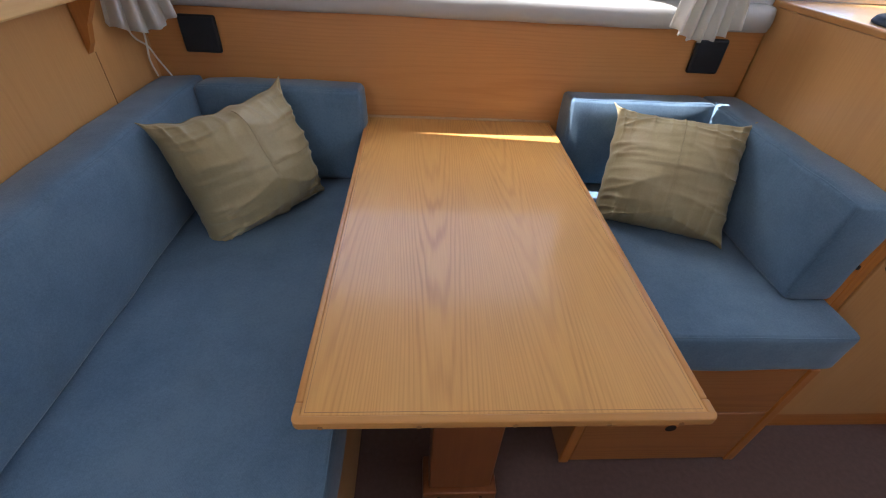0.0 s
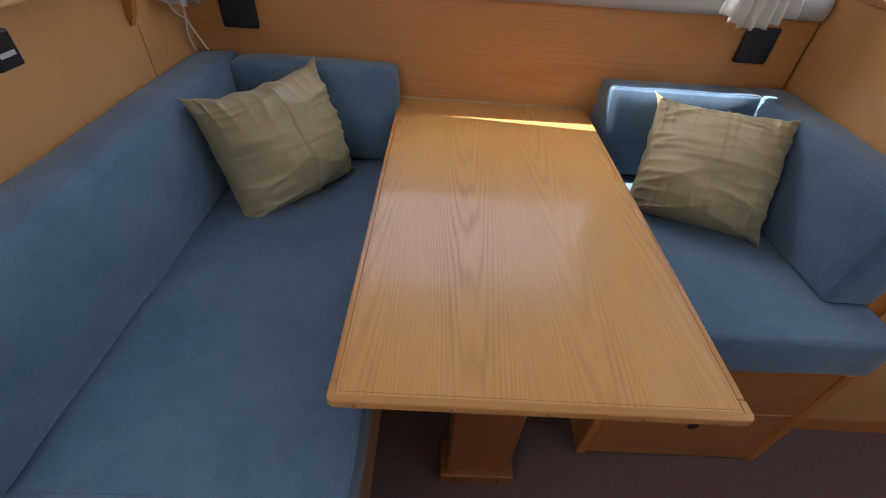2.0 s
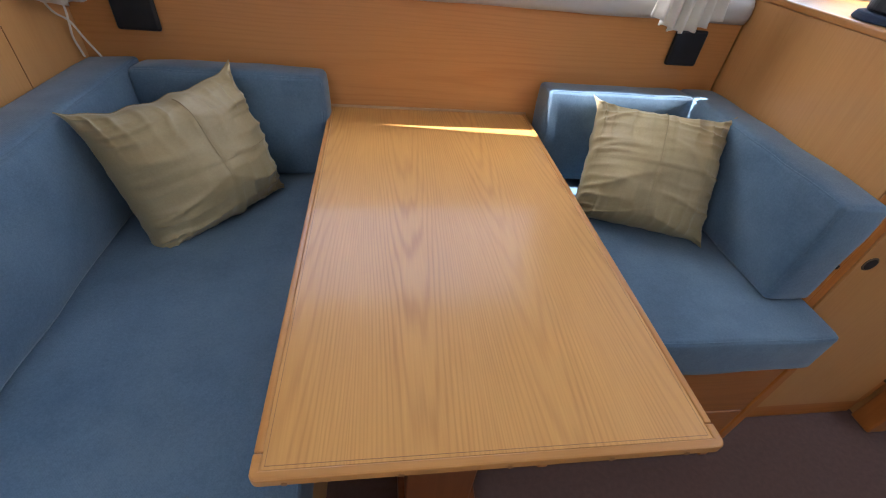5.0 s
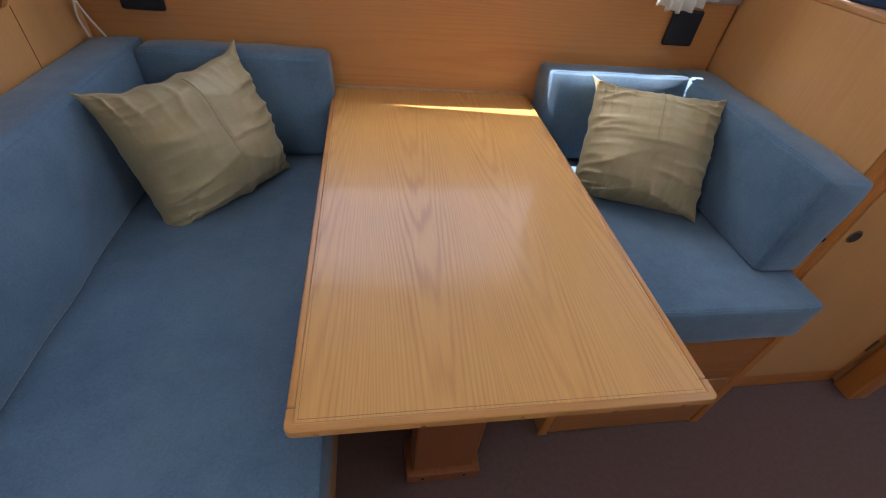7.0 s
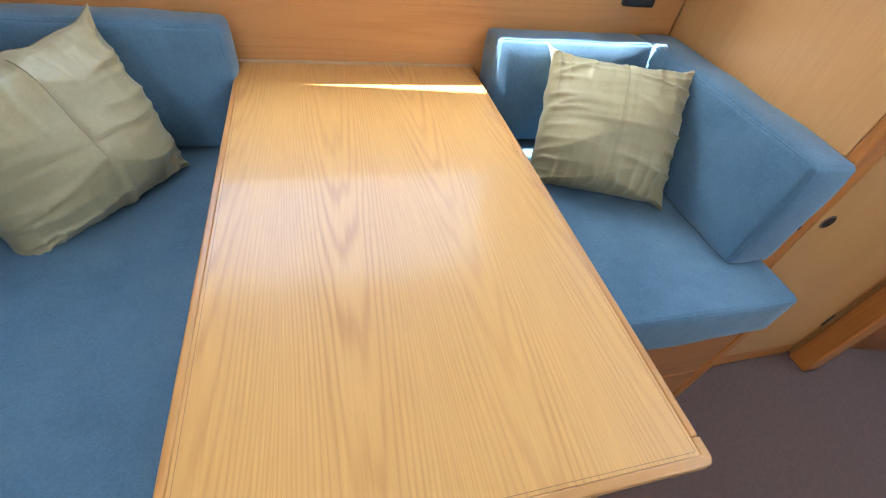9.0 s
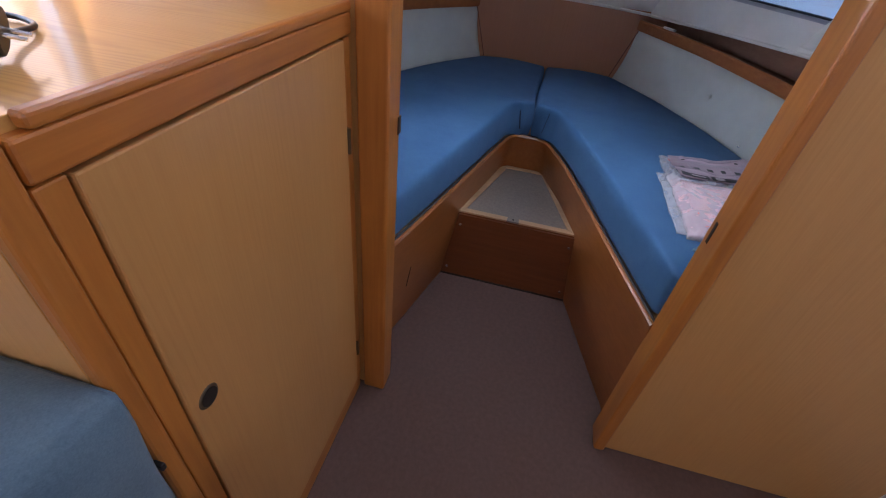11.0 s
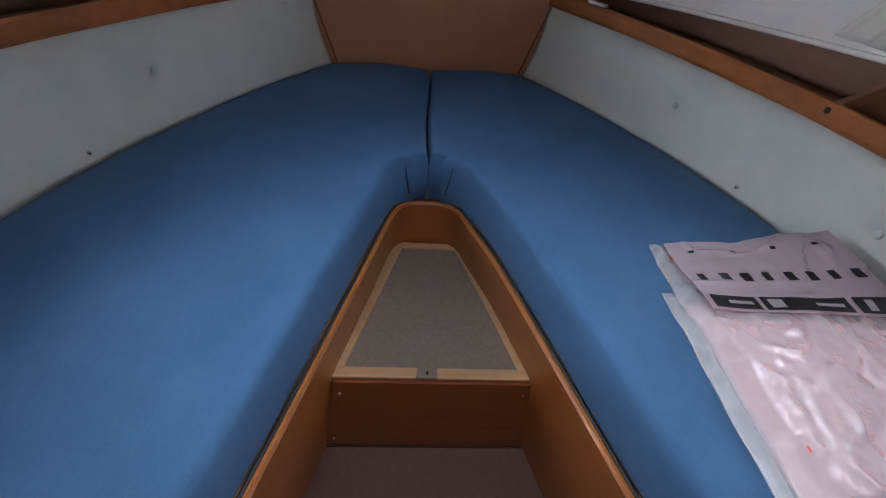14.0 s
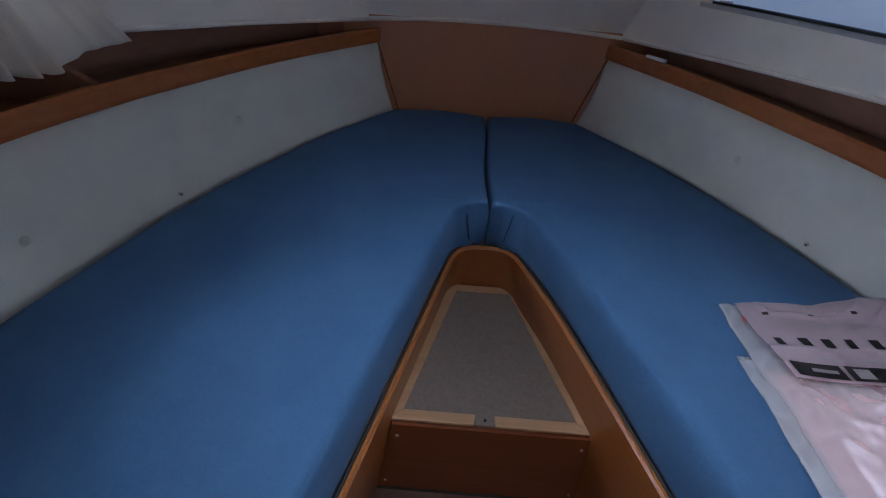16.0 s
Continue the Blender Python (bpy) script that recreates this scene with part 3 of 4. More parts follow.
for y in (-0.95, -0.55):
    part("finger_hole", cylinder(0.018, 0.018, 0, 0.004, pose(-0.3145, y, 0.38, 0, 90, 0)), DARK, base, "dark round finger hole")

set_cushion("seat_cushion", (-0.608, -0.590, 0.600), (0.655, 1.17, 0.128), "long blue upholstered seat cushion on the settee", "settee cushions", n=(20, 30, 5), seed=1, bulge=0.006)
set_cushion("back_cushion", (-0.866, -0.600, 0.814), (0.130, 1.19, 0.290), "long blue back cushion against the veneered bulkhead", "settee cushions", n=(5, 30, 9), seed=3, tilt=(0, -4, 0))
set_cushion("back_cushion", (-0.560, -0.062, 0.814), (0.490, 0.110, 0.285), "short blue back cushion against the hull panel", "settee cushions", n=(14, 5, 9), seed=5, tilt=(-6, 0, 0))

rb = thing("seat_locker", (0.64, -0.4, 0), "oak seat box with a hatch and a drawer with finger holes", "cabinet")
part("body", boxed(0.345, 0.932, -0.765, -0.004, 0.0, 0.535, bevel=0.002), SEAT_WOOD, rb)
part("stile", boxed(0.340, 0.372, -0.779, -0.7655, 0.0, 0.535, bevel=0.004), TRIM_Z, rb)
part("stile", boxed(0.908, 0.940, -0.779, -0.7655, 0.0, 0.505, bevel=0.004), TRIM_Z, rb)
part("rail", boxed(0.373, 0.907, -0.778, -0.7655, 0.505, 0.535, bevel=0.004), TRIM_X, rb)
hatch = part("hatch_front", boxed(0.375, 0.905, -0.776, -0.7655, 0.296, 0.502, bevel=0.003), SEAT_WOOD, rb)
part("finger_hole", cylinder(0.017, 0.017, 0, 0.003, pose(0.640, -0.7758, 0.400, 90, 0, 0)), DARK, hatch, "dark round finger hole")
part("ring", cylinder(0.021, 0.020, 0, 0.002, pose(0.640, -0.7758, 0.400, 90, 0, 0)), TRIM_X, hatch)
drawer = part("drawer_front", boxed(0.375, 0.905, -0.776, -0.7655, 0.012, 0.290, bevel=0.003), SEAT_WOOD, rb)
part("finger_hole", cylinder(0.017, 0.017, 0, 0.003, pose(0.640, -0.7758, 0.214, 90, 0, 0)), DARK, drawer, "dark round finger hole")
part("ring", cylinder(0.021, 0.020, 0, 0.002, pose(0.640, -0.7758, 0.214, 90, 0, 0)), TRIM_X, drawer)

set_cushion("seat_cushion", (0.632, -0.402, 0.600), (0.596, 0.796, 0.128), "blue upholstered seat cushion overhanging its oak box", "settee cushions", n=(16, 20, 5), seed=7, bulge=0.006)
set_cushion("back_cushion", (0.578, -0.063, 0.814), (0.470, 0.105, 0.285), "blue back cushion in a patch of sun by the hull panel", "settee cushions", n=(14, 5, 9), seed=9, tilt=(-6, 0, 0), bulge=0.022, crown=(0.3, 1, 0.1))
set_cushion("back_cushion", (0.868, -0.345, 0.814), (0.124, 0.672, 0.285), "thick blue back cushion against the locker side", "settee cushions", n=(5, 18, 9), seed=11, tilt=(0, 2, 0))


def facing(centre, u, v):
    """A pose whose x runs along u and whose z stands off the plane of u and v."""
    u = Vector(u).normalized()
    n = u.cross(Vector(v)).normalized()
    m = Matrix((u, n.cross(u), n)).transposed().to_4x4()
    m.translation = Vector(centre)
    return m


def scatter(centre, u, v, w, h, t, label, seed, sag):
    th = thing("scatter_cushion", centre, label, "cushion", "tan scatter cushions", m=facing(centre, u, v))
    part("cover", pillow(w, h, t, seed, n=110, sag=sag), TAN, th, local=True)
    for pts in ([(0.0, -0.93 + 1.86 * k / 40) for k in range(41)], [(-0.93 + 1.86 * k / 40, -0.04) for k in range(41)]):
        part("stitched_seam", tube([pillow_point(a, c, 1, w, h, t, seed, sag, 1.0) + Vector((0.0015, 0.0015, 0.0002)) for a, c in pts], 0.0010, 6), TAN_STITCH, th, local=True)
    part("closing_seam", tube([pillow_point(-1 + 2 * k / 40, 1, 1, w, h, t, seed, sag, 1.0) for k in range(41)], 0.0016, 6), TAN_STITCH, th, local=True)
    return th


scatter((-0.622, -0.291, 0.812), (0.251, 0.299, 0.02), (-0.096, 0.061, 0.314), 0.405, 0.37, 0.225, "creased olive-tan scatter cushion propped in the settee corner", 2.0, 0.5)
scatter((0.618, -0.292, 0.812), (0.336, -0.147, 0.012), (0.06, 0.204, 0.277), 0.395, 0.375, 0.21, "creased olive-tan scatter cushion propped on the short seat", 5.0, 0.3)

# ---- table ----
tb = thing("dining_table", (0, -0.55, 0), "oak veneered saloon table with a solid edge on one pedestal", "table")
part("tabletop", boxed(-0.2990, 0.3030, -1.0868, -0.008, 0.8245, 0.8440, bevel=0.0004), TABLE_WOOD, tb)


def round_corner(cx, cy, r, start, n=6):
    return [(cx + r * math.cos(radians(start + 90 * k / n)), cy + r * math.sin(radians(start + 90 * k / n))) for k in range(n + 1)]


for x0, x1 in ((-0.311, -0.299), (0.303, 0.316)):
    part("edge_strip", boxed(x0, x1, -1.0655, 0.0, 0.8285, 0.8452, bevel=0.004, seg=3), TRIM_Y, tb)
front = round_corner(-0.300, -1.089, 0.011, 180) + round_corner(0.305, -1.089, 0.011, 270) + [(0.316, -1.066), (0.303, -1.066), (0.303, -1.087), (-0.299, -1.087), (-0.299, -1.066), (-0.311, -1.066)]
part("edge_strip", prism(front, 0.8285, 0.8456, 0.0025), EDGE_X, tb)
part("inlay_line", boxed(-0.2945, 0.2985, -1.0825, -1.0816, 0.8430, 0.8442), INLAY, tb)
part("inlay_line", boxed(-0.2945, -0.2938, -1.0815, -0.010, 0.8430, 0.8442), INLAY, tb)
part("inlay_line", boxed(0.2978, 0.2985, -1.0815, -0.010, 0.8430, 0.8442), INLAY, tb)
for x in (-0.27, -0.13, 0.01, 0.15, 0.26):
    part("screw_plug", cylinder(0.004, 0.004, 0, 0.0015, pose(x, -1.0995, 0.834, 90, 0, 0), 10), INLAY, tb)
part("pedestal", boxed(-0.090, 0.096, -0.868, -0.790, 0.0, 0.8240, bevel=0.006), PEDESTAL_WOOD, tb)
foot = part("foot_collar", boxed(-0.108, 0.114, -0.888, -0.772, 0.0, 0.052, bevel=0.006), PEDESTAL_WOOD, tb)
for x in (-0.06, 0.066):
    part("screw", cylinder(0.005, 0.004, 0, 0.002, pose(x, -0.888, 0.030, 90, 0, 0), 10), DARK, foot)
solo("table_ledge", boxed(-0.311, 0.316, -0.0065, -0.0005, 0.8405, 0.850, bevel=0.0015), PALE_WOOD, "pale ledge strip where the table meets the panel", "trim")

# ---- locker forward of the short seat ----
lk = thing("locker", (1.28, -0.33, 0), "tall oak locker with a veneered door beside the seat", "cabinet")
part("side_panel", boxed(0.936, 0.952, -0.642, -0.002, 0.0, 1.222, bevel=0.001), LOCKER_WOOD, lk)
part("body", boxed(0.953, 1.628, -0.640, 0.040, 0.0, 1.220), LOCKER_WOOD, lk)
part("worktop", boxed(0.950, 1.628, -0.654, 0.045, 1.2205, 1.2365, bevel=0.001), TABLE_WOOD, lk)
part("corner_post", boxed(0.934, 0.966, -0.668, -0.6425, 0.0, 1.226, bevel=0.008, seg=3), TRIM_Z, lk)
part("stile", boxed(0.967, 1.000, -0.664, -0.6405, 0.085, 1.180, bevel=0.003), TRIM_Z, lk)
part("stile", boxed(1.580, 1.611, -0.664, -0.6405, 0.085, 1.180, bevel=0.003), TRIM_Z, lk)
part("top_rail", boxed(0.967, 1.611, -0.668, -0.6405, 1.183, 1.224, bevel=0.004), TRIM_X, lk)
part("toe_board", boxed(0.967, 1.611, -0.660, -0.6405, 0.0, 0.083, bevel=0.003), TRIM_X, lk)
part("fiddle_rail", boxed(0.931, 0.951, -0.640, -0.004, 1.2225, 1.2405, bevel=0.005, seg=3), TRIM_Y, lk)
part("fiddle_rail", boxed(0.985, 1.611, -0.670, -0.652, 1.2245, 1.2410, bevel=0.005, seg=3), TRIM_X, lk)
door = part("door", boxed(1.003, 1.577, -0.667, -0.6405, 0.088, 1.178, bevel=0.003), DOOR_WOOD, lk)
part("finger_pull", cylinder(0.016, 0.016, 0, 0.003, pose(1.039, -0.6668, 0.779, 90, 0, 0)), DARK, door, "dark round finger hole")
part("ring", cylinder(0.021, 0.019, 0, 0.0022, pose(1.039, -0.6668, 0.779, 90, 0, 0)), BRASS, door)
for z in (0.25, 0.97):
    part("hinge", cylinder(0.005, 0.005, -0.03, 0.03, pose(1.5785, -0.668, z), 10), BRASS, door)
part("latch", boxed(0.928, 0.9355, -0.682, -0.664, 0.775, 0.787, bevel=0.002), BLACK, lk, "small black turn latch")

# things on the locker
ket = thing("kettle", (1.075, -0.315, 1.237), "black and polished steel electric kettle on its power base", "kettle")
part("power_base", cylinder(0.098, 0.090, 1.237, 1.255, Matrix.Translation((1.075, -0.315, 0)), 40, 0.006), NAVY, ket, "dark navy round power base")
part("collar", cylinder(0.076, 0.074, 1.257, 1.312, Matrix.Translation((1.075, -0.315, 0)), 40, 0.006), BLACK, ket)
part("body", cylinder(0.073, 0.061, 1.3125, 1.43, Matrix.Translation((1.075, -0.315, 0)), 40, 0.006), CHROME, ket, "polished steel jug")
part("lid", cylinder(0.058, 0.050, 1.4305, 1.445, Matrix.Translation((1.075, -0.315, 0)), 32, 0.004), BLACK, ket)
part("badge", cylinder(0.009, 0.009, 0, 0.003, pose(1.030, -0.3745, 1.285, 90, 0, -37), 16), CHROME, ket)
part("handle", tube(curve_points([(1.135, -0.28, 1.40), (1.185, -0.25, 1.40), (1.195, -0.245, 1.34), (1.142, -0.275, 1.28)], 8), 0.011, 10), BLACK, ket)
part("cord", tube(curve_points([(1.16, -0.36, 1.245), (1.19, -0.41, 1.242), (1.17, -0.47, 1.243), (1.12, -0.50, 1.248), (1.085, -0.525, 1.262)], 8), 0.0035), BLACK, ket)
plug = part("plug", cylinder(0.027, 0.023, -0.012, 0.012, pose(1.075, -0.540, 1.2655, 105, 0, 39), 28, 0.004), BLACK, ket)
for s in (-0.009, 0.009):
    part("pin", cylinder(0.0024, 0.002, 0.012, 0.030, pose(1.075, -0.540, 1.2655, 105, 0, 39) @ Matrix.Translation((s, 0, 0)), 10), CHROME, plug)
wb = boxed(-0.030, 0.030, -0.16, 0.16, 0.0, 0.040, bevel=0.003)
wb.transform(pose(1.528, -0.355, 1.237, 0, 0, 6))
solo("white_box", wb, WHITE_PLASTIC, "long white cardboard box lying on the locker top", "box")


# ---- wall fittings ----
def speaker(x0, x1, z0, z1, label):
    t = thing("speaker_grille", ((x0 + x1) / 2, -0.001, z0), label, "speaker", "wall speakers")
    part("frame", boxed(x0, x1, -0.016, 0.0, z0, z1, bevel=0.007, seg=3), BLACK, t)
    part("cloth_face", boxed(x0 + 0.006, x1 - 0.006, -0.0185, -0.0165, z0 + 0.006, z1 - 0.006, bevel=0.0009), GRILLE, t)


speaker(-0.834, -0.728, 1.029, 1.132, "black rounded square speaker grille on the oak panel")
speaker(0.724, 0.826, 1.027, 1.130, "black rounded square speaker grille below the curtain")

sh = thing("wall_shelf", (-0.88, -0.7, 1.2), "oak shelf on a curved bracket high on the bulkhead", "shelf")
part("board", boxed(-0.939, -0.7965, -1.15, -0.155, 1.258, 1.276, bevel=0.002), LOCKER_WOOD, sh)
part("lip", boxed(-0.796, -0.780, -1.15, -0.155, 1.240, 1.290, bevel=0.004), LIP_WOOD, sh)
br = [(-0.939, 1.257), (-0.80, 1.257), (-0.845, 1.235), (-0.882, 1.205), (-0.912, 1.155), (-0.925, 1.110), (-0.939, 1.087)]
bm = bmesh.new()
rings = [[bm.verts.new((x, y, z)) for x, z in br] for y in (-0.275, -0.255)]
bm.faces.new(rings[0])
bm.faces.new(rings[1][::-1])
for k in range(len(br)):
    j = (k + 1) % len(br)
    bm.faces.new((rings[0][j], rings[0][k], rings[1][k], rings[1][j]))
part("bracket", bm, TRIM_Z, sh)
sock = thing("power_socket", (-0.938, -0.645, 1.11), "small black socket on the veneered bulkhead", "socket")
part("plate", boxed(-0.9395, -0.924, -0.672, -0.618, 1.112, 1.172, bevel=0.004), BLACK, sock)
part("label_bar", boxed(-0.9238, -0.9232, -0.662, -0.628, 1.132, 1.140), LABEL_GREY, sock)

c1 = tube(curve_points([(-0.925, -0.115, 1.15), (-0.928, -0.105, 1.115), (-0.930, -0.080, 1.079), (-0.920, -0.050, 1.051), (-0.904, -0.050, 1.016), (-0.885, -0.040, 0.966)]), 0.0026)
solo("hanging_cord", c1, CORD_WHITE, "thin white cord hanging below the curtain", "cord", "curtain cords")
c2 = tube(curve_points([(-0.915, -0.060, 1.17), (-0.925, -0.052, 1.13), (-0.919, -0.050, 1.084), (-0.921, -0.053, 1.051), (-0.928, -0.050, 1.012), (-0.921, -0.048, 0.966)]), 0.0026)
solo("hanging_cord", c2, CORD_WHITE, "thin white cord hanging below the curtain", "cord", "curtain cords")


def hung_cloth(at, nu, nv):
    """A thin sheet of cloth: at(u, v) gives its points, v running down."""
    bm = bmesh.new()
    rows = [[bm.verts.new(at(i / nu, j / nv)) for i in range(nu + 1)] for j in range(nv + 1)]
    for a, b in zip(rows, rows[1:]):
        for i in range(nu):
            bm.faces.new((a[i], a[i + 1], b[i + 1], b[i]))
    bmesh.ops.recalc_face_normals(bm, faces=bm.faces[:])
    bmesh.ops.solidify(bm, geom=bm.faces[:], thickness=0.0012)
    for f in bm.faces:
        f.smooth = True
    return bm


def tied_curtain(x0, x1, y, z0, z1, folds, seed, waist=0.72, lean=0.0):
    """A curtain drawn in above its hem, which flares and hangs lowest in the middle."""
    def at(u, v):
        flare = waist + (1 - waist) * max(0.0, (v - 0.55) / 0.45) ** 1.3 + 0.25 * max(0.0, 0.5 - v)
        uu = u + 0.035 * noise.noise(Vector((u * 7, v, seed)))
        ph = uu * folds * 2 * math.pi + 1.6 * noise.noise(Vector((u * 4, v * 1.1, seed)))
        swell = 0.008 + 0.011 * v
        x = (x0 + x1) / 2 + (uu - 0.5) * (x1 - x0) * flare + lean * v * v + 0.006 * math.cos(ph) * v
        z = z1 + (z0 - z1) * v * (1 - 0.075 * (2 * u - 1) ** 2) - 0.006 * math.sin(ph + 0.6) * v ** 3
        yy = y + 0.05 * (1 - v) ** 2 + swell * (math.sin(ph) + 0.35 * math.sin(2 * ph + seed)) + 0.004 * noise.noise(Vector((u * 12, v * 6, seed)))
        return (x, yy, z)
    return hung_cloth(at, folds * 14, 26)


solo("curtain", tied_curtain(0.576, 0.782, -0.088, 1.136, 1.74, 6, 1.0), CURTAIN, "white cotton curtain gathered at the saloon window", "curtain", "saloon curtains")
corner = tied_curtain(-0.085, 0.085, 0.0, 1.105, 1.56, 4, 2.0)
corner.transform(pose(-0.872, -0.122, 0, 0, 0, 42))
solo("curtain", corner, CURTAIN, "white cotton curtain gathered in the window corner", "curtain", "saloon curtains")

# ---- the bow cabin ----
HW = ((1.60, 1.165), (1.93, 1.065), (2.36, 0.95), (2.73, 0.856), (3.10, 0.692), (3.25, 0.616), (3.61, 0.375), (3.75, 0.27))


def half_width(x):
    """Half the berth's width at x, through smoothed stations."""
    def lin(q):
        for (a, p), (b, r) in zip(HW, HW[1:]):
            if q <= b:
                return p + (r - p) * (q - a) / (b - a)
        return HW[-1][1]
    return sum(lin(x + d) for d in (-0.12, -0.06, 0.0, 0.06, 0.12)) / 5


def hull(s, x, off=0.0):
    return YC + s * (half_width(x) + off)


def steps(a, b, n):
    return [a + (b - a) * i / n for i in range(n + 1)]


def band(s, x0, x1, section, n=36):
    """A strip along one side of the bow: section(x) gives (offset, height) pairs."""
    rows = []
    for x in steps(x0, x1, n):
        rows.append([(x, hull(s, x, o), z) for o, z in section(x)])
    return loft(rows, smooth=False)


def rail_height(s, x):
    """The shelf rail's underside: level to port, rising a little towards the bow to starboard."""
    k = max(0.0, min(1.0, (x - 2.55) / 1.05))
    return 0.974 - 0.012 * k - 0.012 * max(0.0, min(1.0, (2.5 - x) / 0.5)) if s > 0 else 0.930 + 0.034 * k




def deck_edge(s, x):
    k = max(0.0, min(1.3, (3.6 - x) / 1.2))
    return 1.045 + (0.115 if s > 0 else 0.062) * k


TUFTS = {1: ((2.414, 0.785), (3.024, 0.835)), -1: ((2.448, 0.795), (3.056, 0.820))}


def pad_levels(s, x):
    """Heights at which the padded panel is cut, finer where the buttons sit."""
    return [0.60, 0.70, 0.74] + [0.76 + 0.0066 * k for k in range(16)] + [0.88, rail_height(s, x)]


def pad_offset(s, x, z):
    """How far the padded panel stands off the berth's edge: a gentle curve, drawn in at each button."""
    pts = ((0.60, 0.012), (0.70, 0.040), (0.79, 0.066), (0.88, 0.083), (1.0, 0.0945))
    o = pts[-1][1]
    for (za, oa), (zb, ob) in zip(pts, pts[1:]):
        if za <= z <= zb:
            o = oa + (ob - oa) * (z - za) / (zb - za)
            break
    for bx, bz in TUFTS[s]:
        d2 = (x - bx) ** 2 + (z - bz) ** 2
        ang = math.atan2(z - bz, x - bx)
        o += 0.011 * math.exp(-d2 / 0.021 ** 2) * (1 + 0.25 * math.sin(ang * 5 + bx))
    return o + 0.0018 * noise.noise(Vector((x * 4, z * 7, s)))


for s, side_name in ((1, "port"), (-1, "starboard")):
    z0 = rail_height(s, 2.6)
    pad = band(s, 1.692, 3.612, lambda x, s=s: [(pad_offset(s, x, z), z) for z in pad_levels(s, x)] + [(0.125, rail_height(s, x)), (0.105, 0.79), (0.05, 0.60)], 190)
    for f in pad.faces:
        f.smooth = True
    structure("wall_padding_" + side_name, pad, PAD, "off-white padded vinyl panel with sunken buttons along the berth")
    rail = thing("fiddle_rail", (2.6, hull(s, 2.6, 0.1), z0), "orange-brown oak rail along the berth shelf", "rail", "berth shelf rails")
    part("rail", band(s, 1.692, 3.612, lambda x, s=s: [(0.086, rail_height(s, x) + 0.001), (0.083, rail_height(s, x) + 0.012), (0.083, rail_height(s, x) + 0.046), (0.088, rail_height(s, x) + 0.054), (0.104, rail_height(s, x) + 0.054), (0.109, rail_height(s, x) + 0.048), (0.109, rail_height(s, x) + 0.001)]), RAIL_WOOD, rail)
    for hx in ((2.20, 2.435, 2.70) if s < 0 else ()):
        part("bolt_hole", cylinder(0.008, 0.008, 0, 0.003, pose(hx, hull(s, hx, 0.0835), rail_height(s, hx) + 0.036, 90 * s, 0, 0), 14), DARK, rail)
    structure("shelf_" + side_name, band(s, 1.692, 3.60, lambda x, s=s: [(0.110, rail_height(s, x) - 0.012), (0.110, rail_height(s, x) + 0.002), (0.36, rail_height(s, x) + 0.002), (0.36, rail_height(s, x) - 0.012)]), SHELF_WOOD, "brown veneered shelf behind the berth rail")
    structure("wall_hull_" + side_name, band(s, 1.692, 3.637, lambda x, s=s: [(0.36, 0.0), (0.36, 1.28), (0.40, 1.28), (0.40, 0.0)]), SHELF_WOOD, "brown lining of the hull side")
    structure("deck_" + side_name, band(s, 1.692, 3.637, lambda x, s=s: [(0.125, deck_edge(s, x) + 0.10), (0.125, deck_edge(s, x) + 0.12), (0.40, 1.29), (0.40, 1.265)]), SHELF_WOOD, "brown underside of the side deck")
    structure("deck_top_" + side_name, band(s, 1.692, 3.637, lambda x, s=s: [(0.155, deck_edge(s, x) + 0.127), (0.155, deck_edge(s, x) + 0.131), (0.42, 1.303), (0.42, 1.297)]), GELCOAT, "white gelcoat side deck outside the bow window")
    divs = thing("shelf_divider", (2.70, hull(s, 2.70, 0.2), z0), "brown oak divider standing on the berth shelf", "shelf divider", "shelf dividers")
    part("board", loft([[(x, hull(s, 2.72, 0.112), z0 + 0.003), (x, hull(s, 2.72, 0.355), z0 + 0.003), (x, hull(s, 2.72, 0.355), z0 + 0.19), (x, hull(s, 2.72, 0.26), z0 + 0.16), (x, hull(s, 2.72, 0.18), z0 + 0.09), (x, hull(s, 2.72, 0.112), z0 + 0.052)] for x in (2.705, 2.723)]), SHELF_WOOD, divs)
    # cabin trunk side with its window
    structure("wall_trunk_" + side_name, band(s, 1.692, 3.637, lambda x: [(0.128, deck_edge(s, x)), (0.122, 1.20), (0.150, 1.20), (0.150, deck_edge(s, x))]), VINYL, "cream vinyl lining of the cabin side")
    structure("trim_piping_" + side_name, tube([(x, hull(s, x, 0.127), deck_edge(s, x)) for x in steps(1.70, 3.60, 40)], 0.0075, 8), VINYL, "cream piping along the lining's edge")
    structure("wall_trunk_upper_" + side_name, band(s, 1.692, 3.637, lambda x: [(0.10, 1.42), (0.02, 1.76), (0.05, 1.76), (0.13, 1.42)]), VINYL, "cream vinyl lining above the window")
    for xa, xb in ((1.692, 2.12), (3.36, 3.637)):
        structure("wall_trunk_post_" + side_name, band(s, xa, xb, lambda x: [(0.122, 1.2005), (0.10, 1.4195), (0.13, 1.4195), (0.150, 1.2005)], 8), VINYL, "cream vinyl lining beside the window")
    win = thing("window_2" if s > 0 else "window_3", (2.74, hull(s, 2.74, 0.12), 1.2), "bow cabin window with a grey metal frame and black seal", "window", kind="structure")
    part("window_frame", band(s, 2.10, 3.38, lambda x: [(0.112, 1.199), (0.110, 1.212), (0.150, 1.212), (0.150, 1.199)], 20), ALU, win)
    part("seal", band(s, 2.13, 3.35, lambda x: [(0.116, 1.2125), (0.115, 1.220), (0.140, 1.220), (0.140, 1.2125)], 20), RUBBER, win)
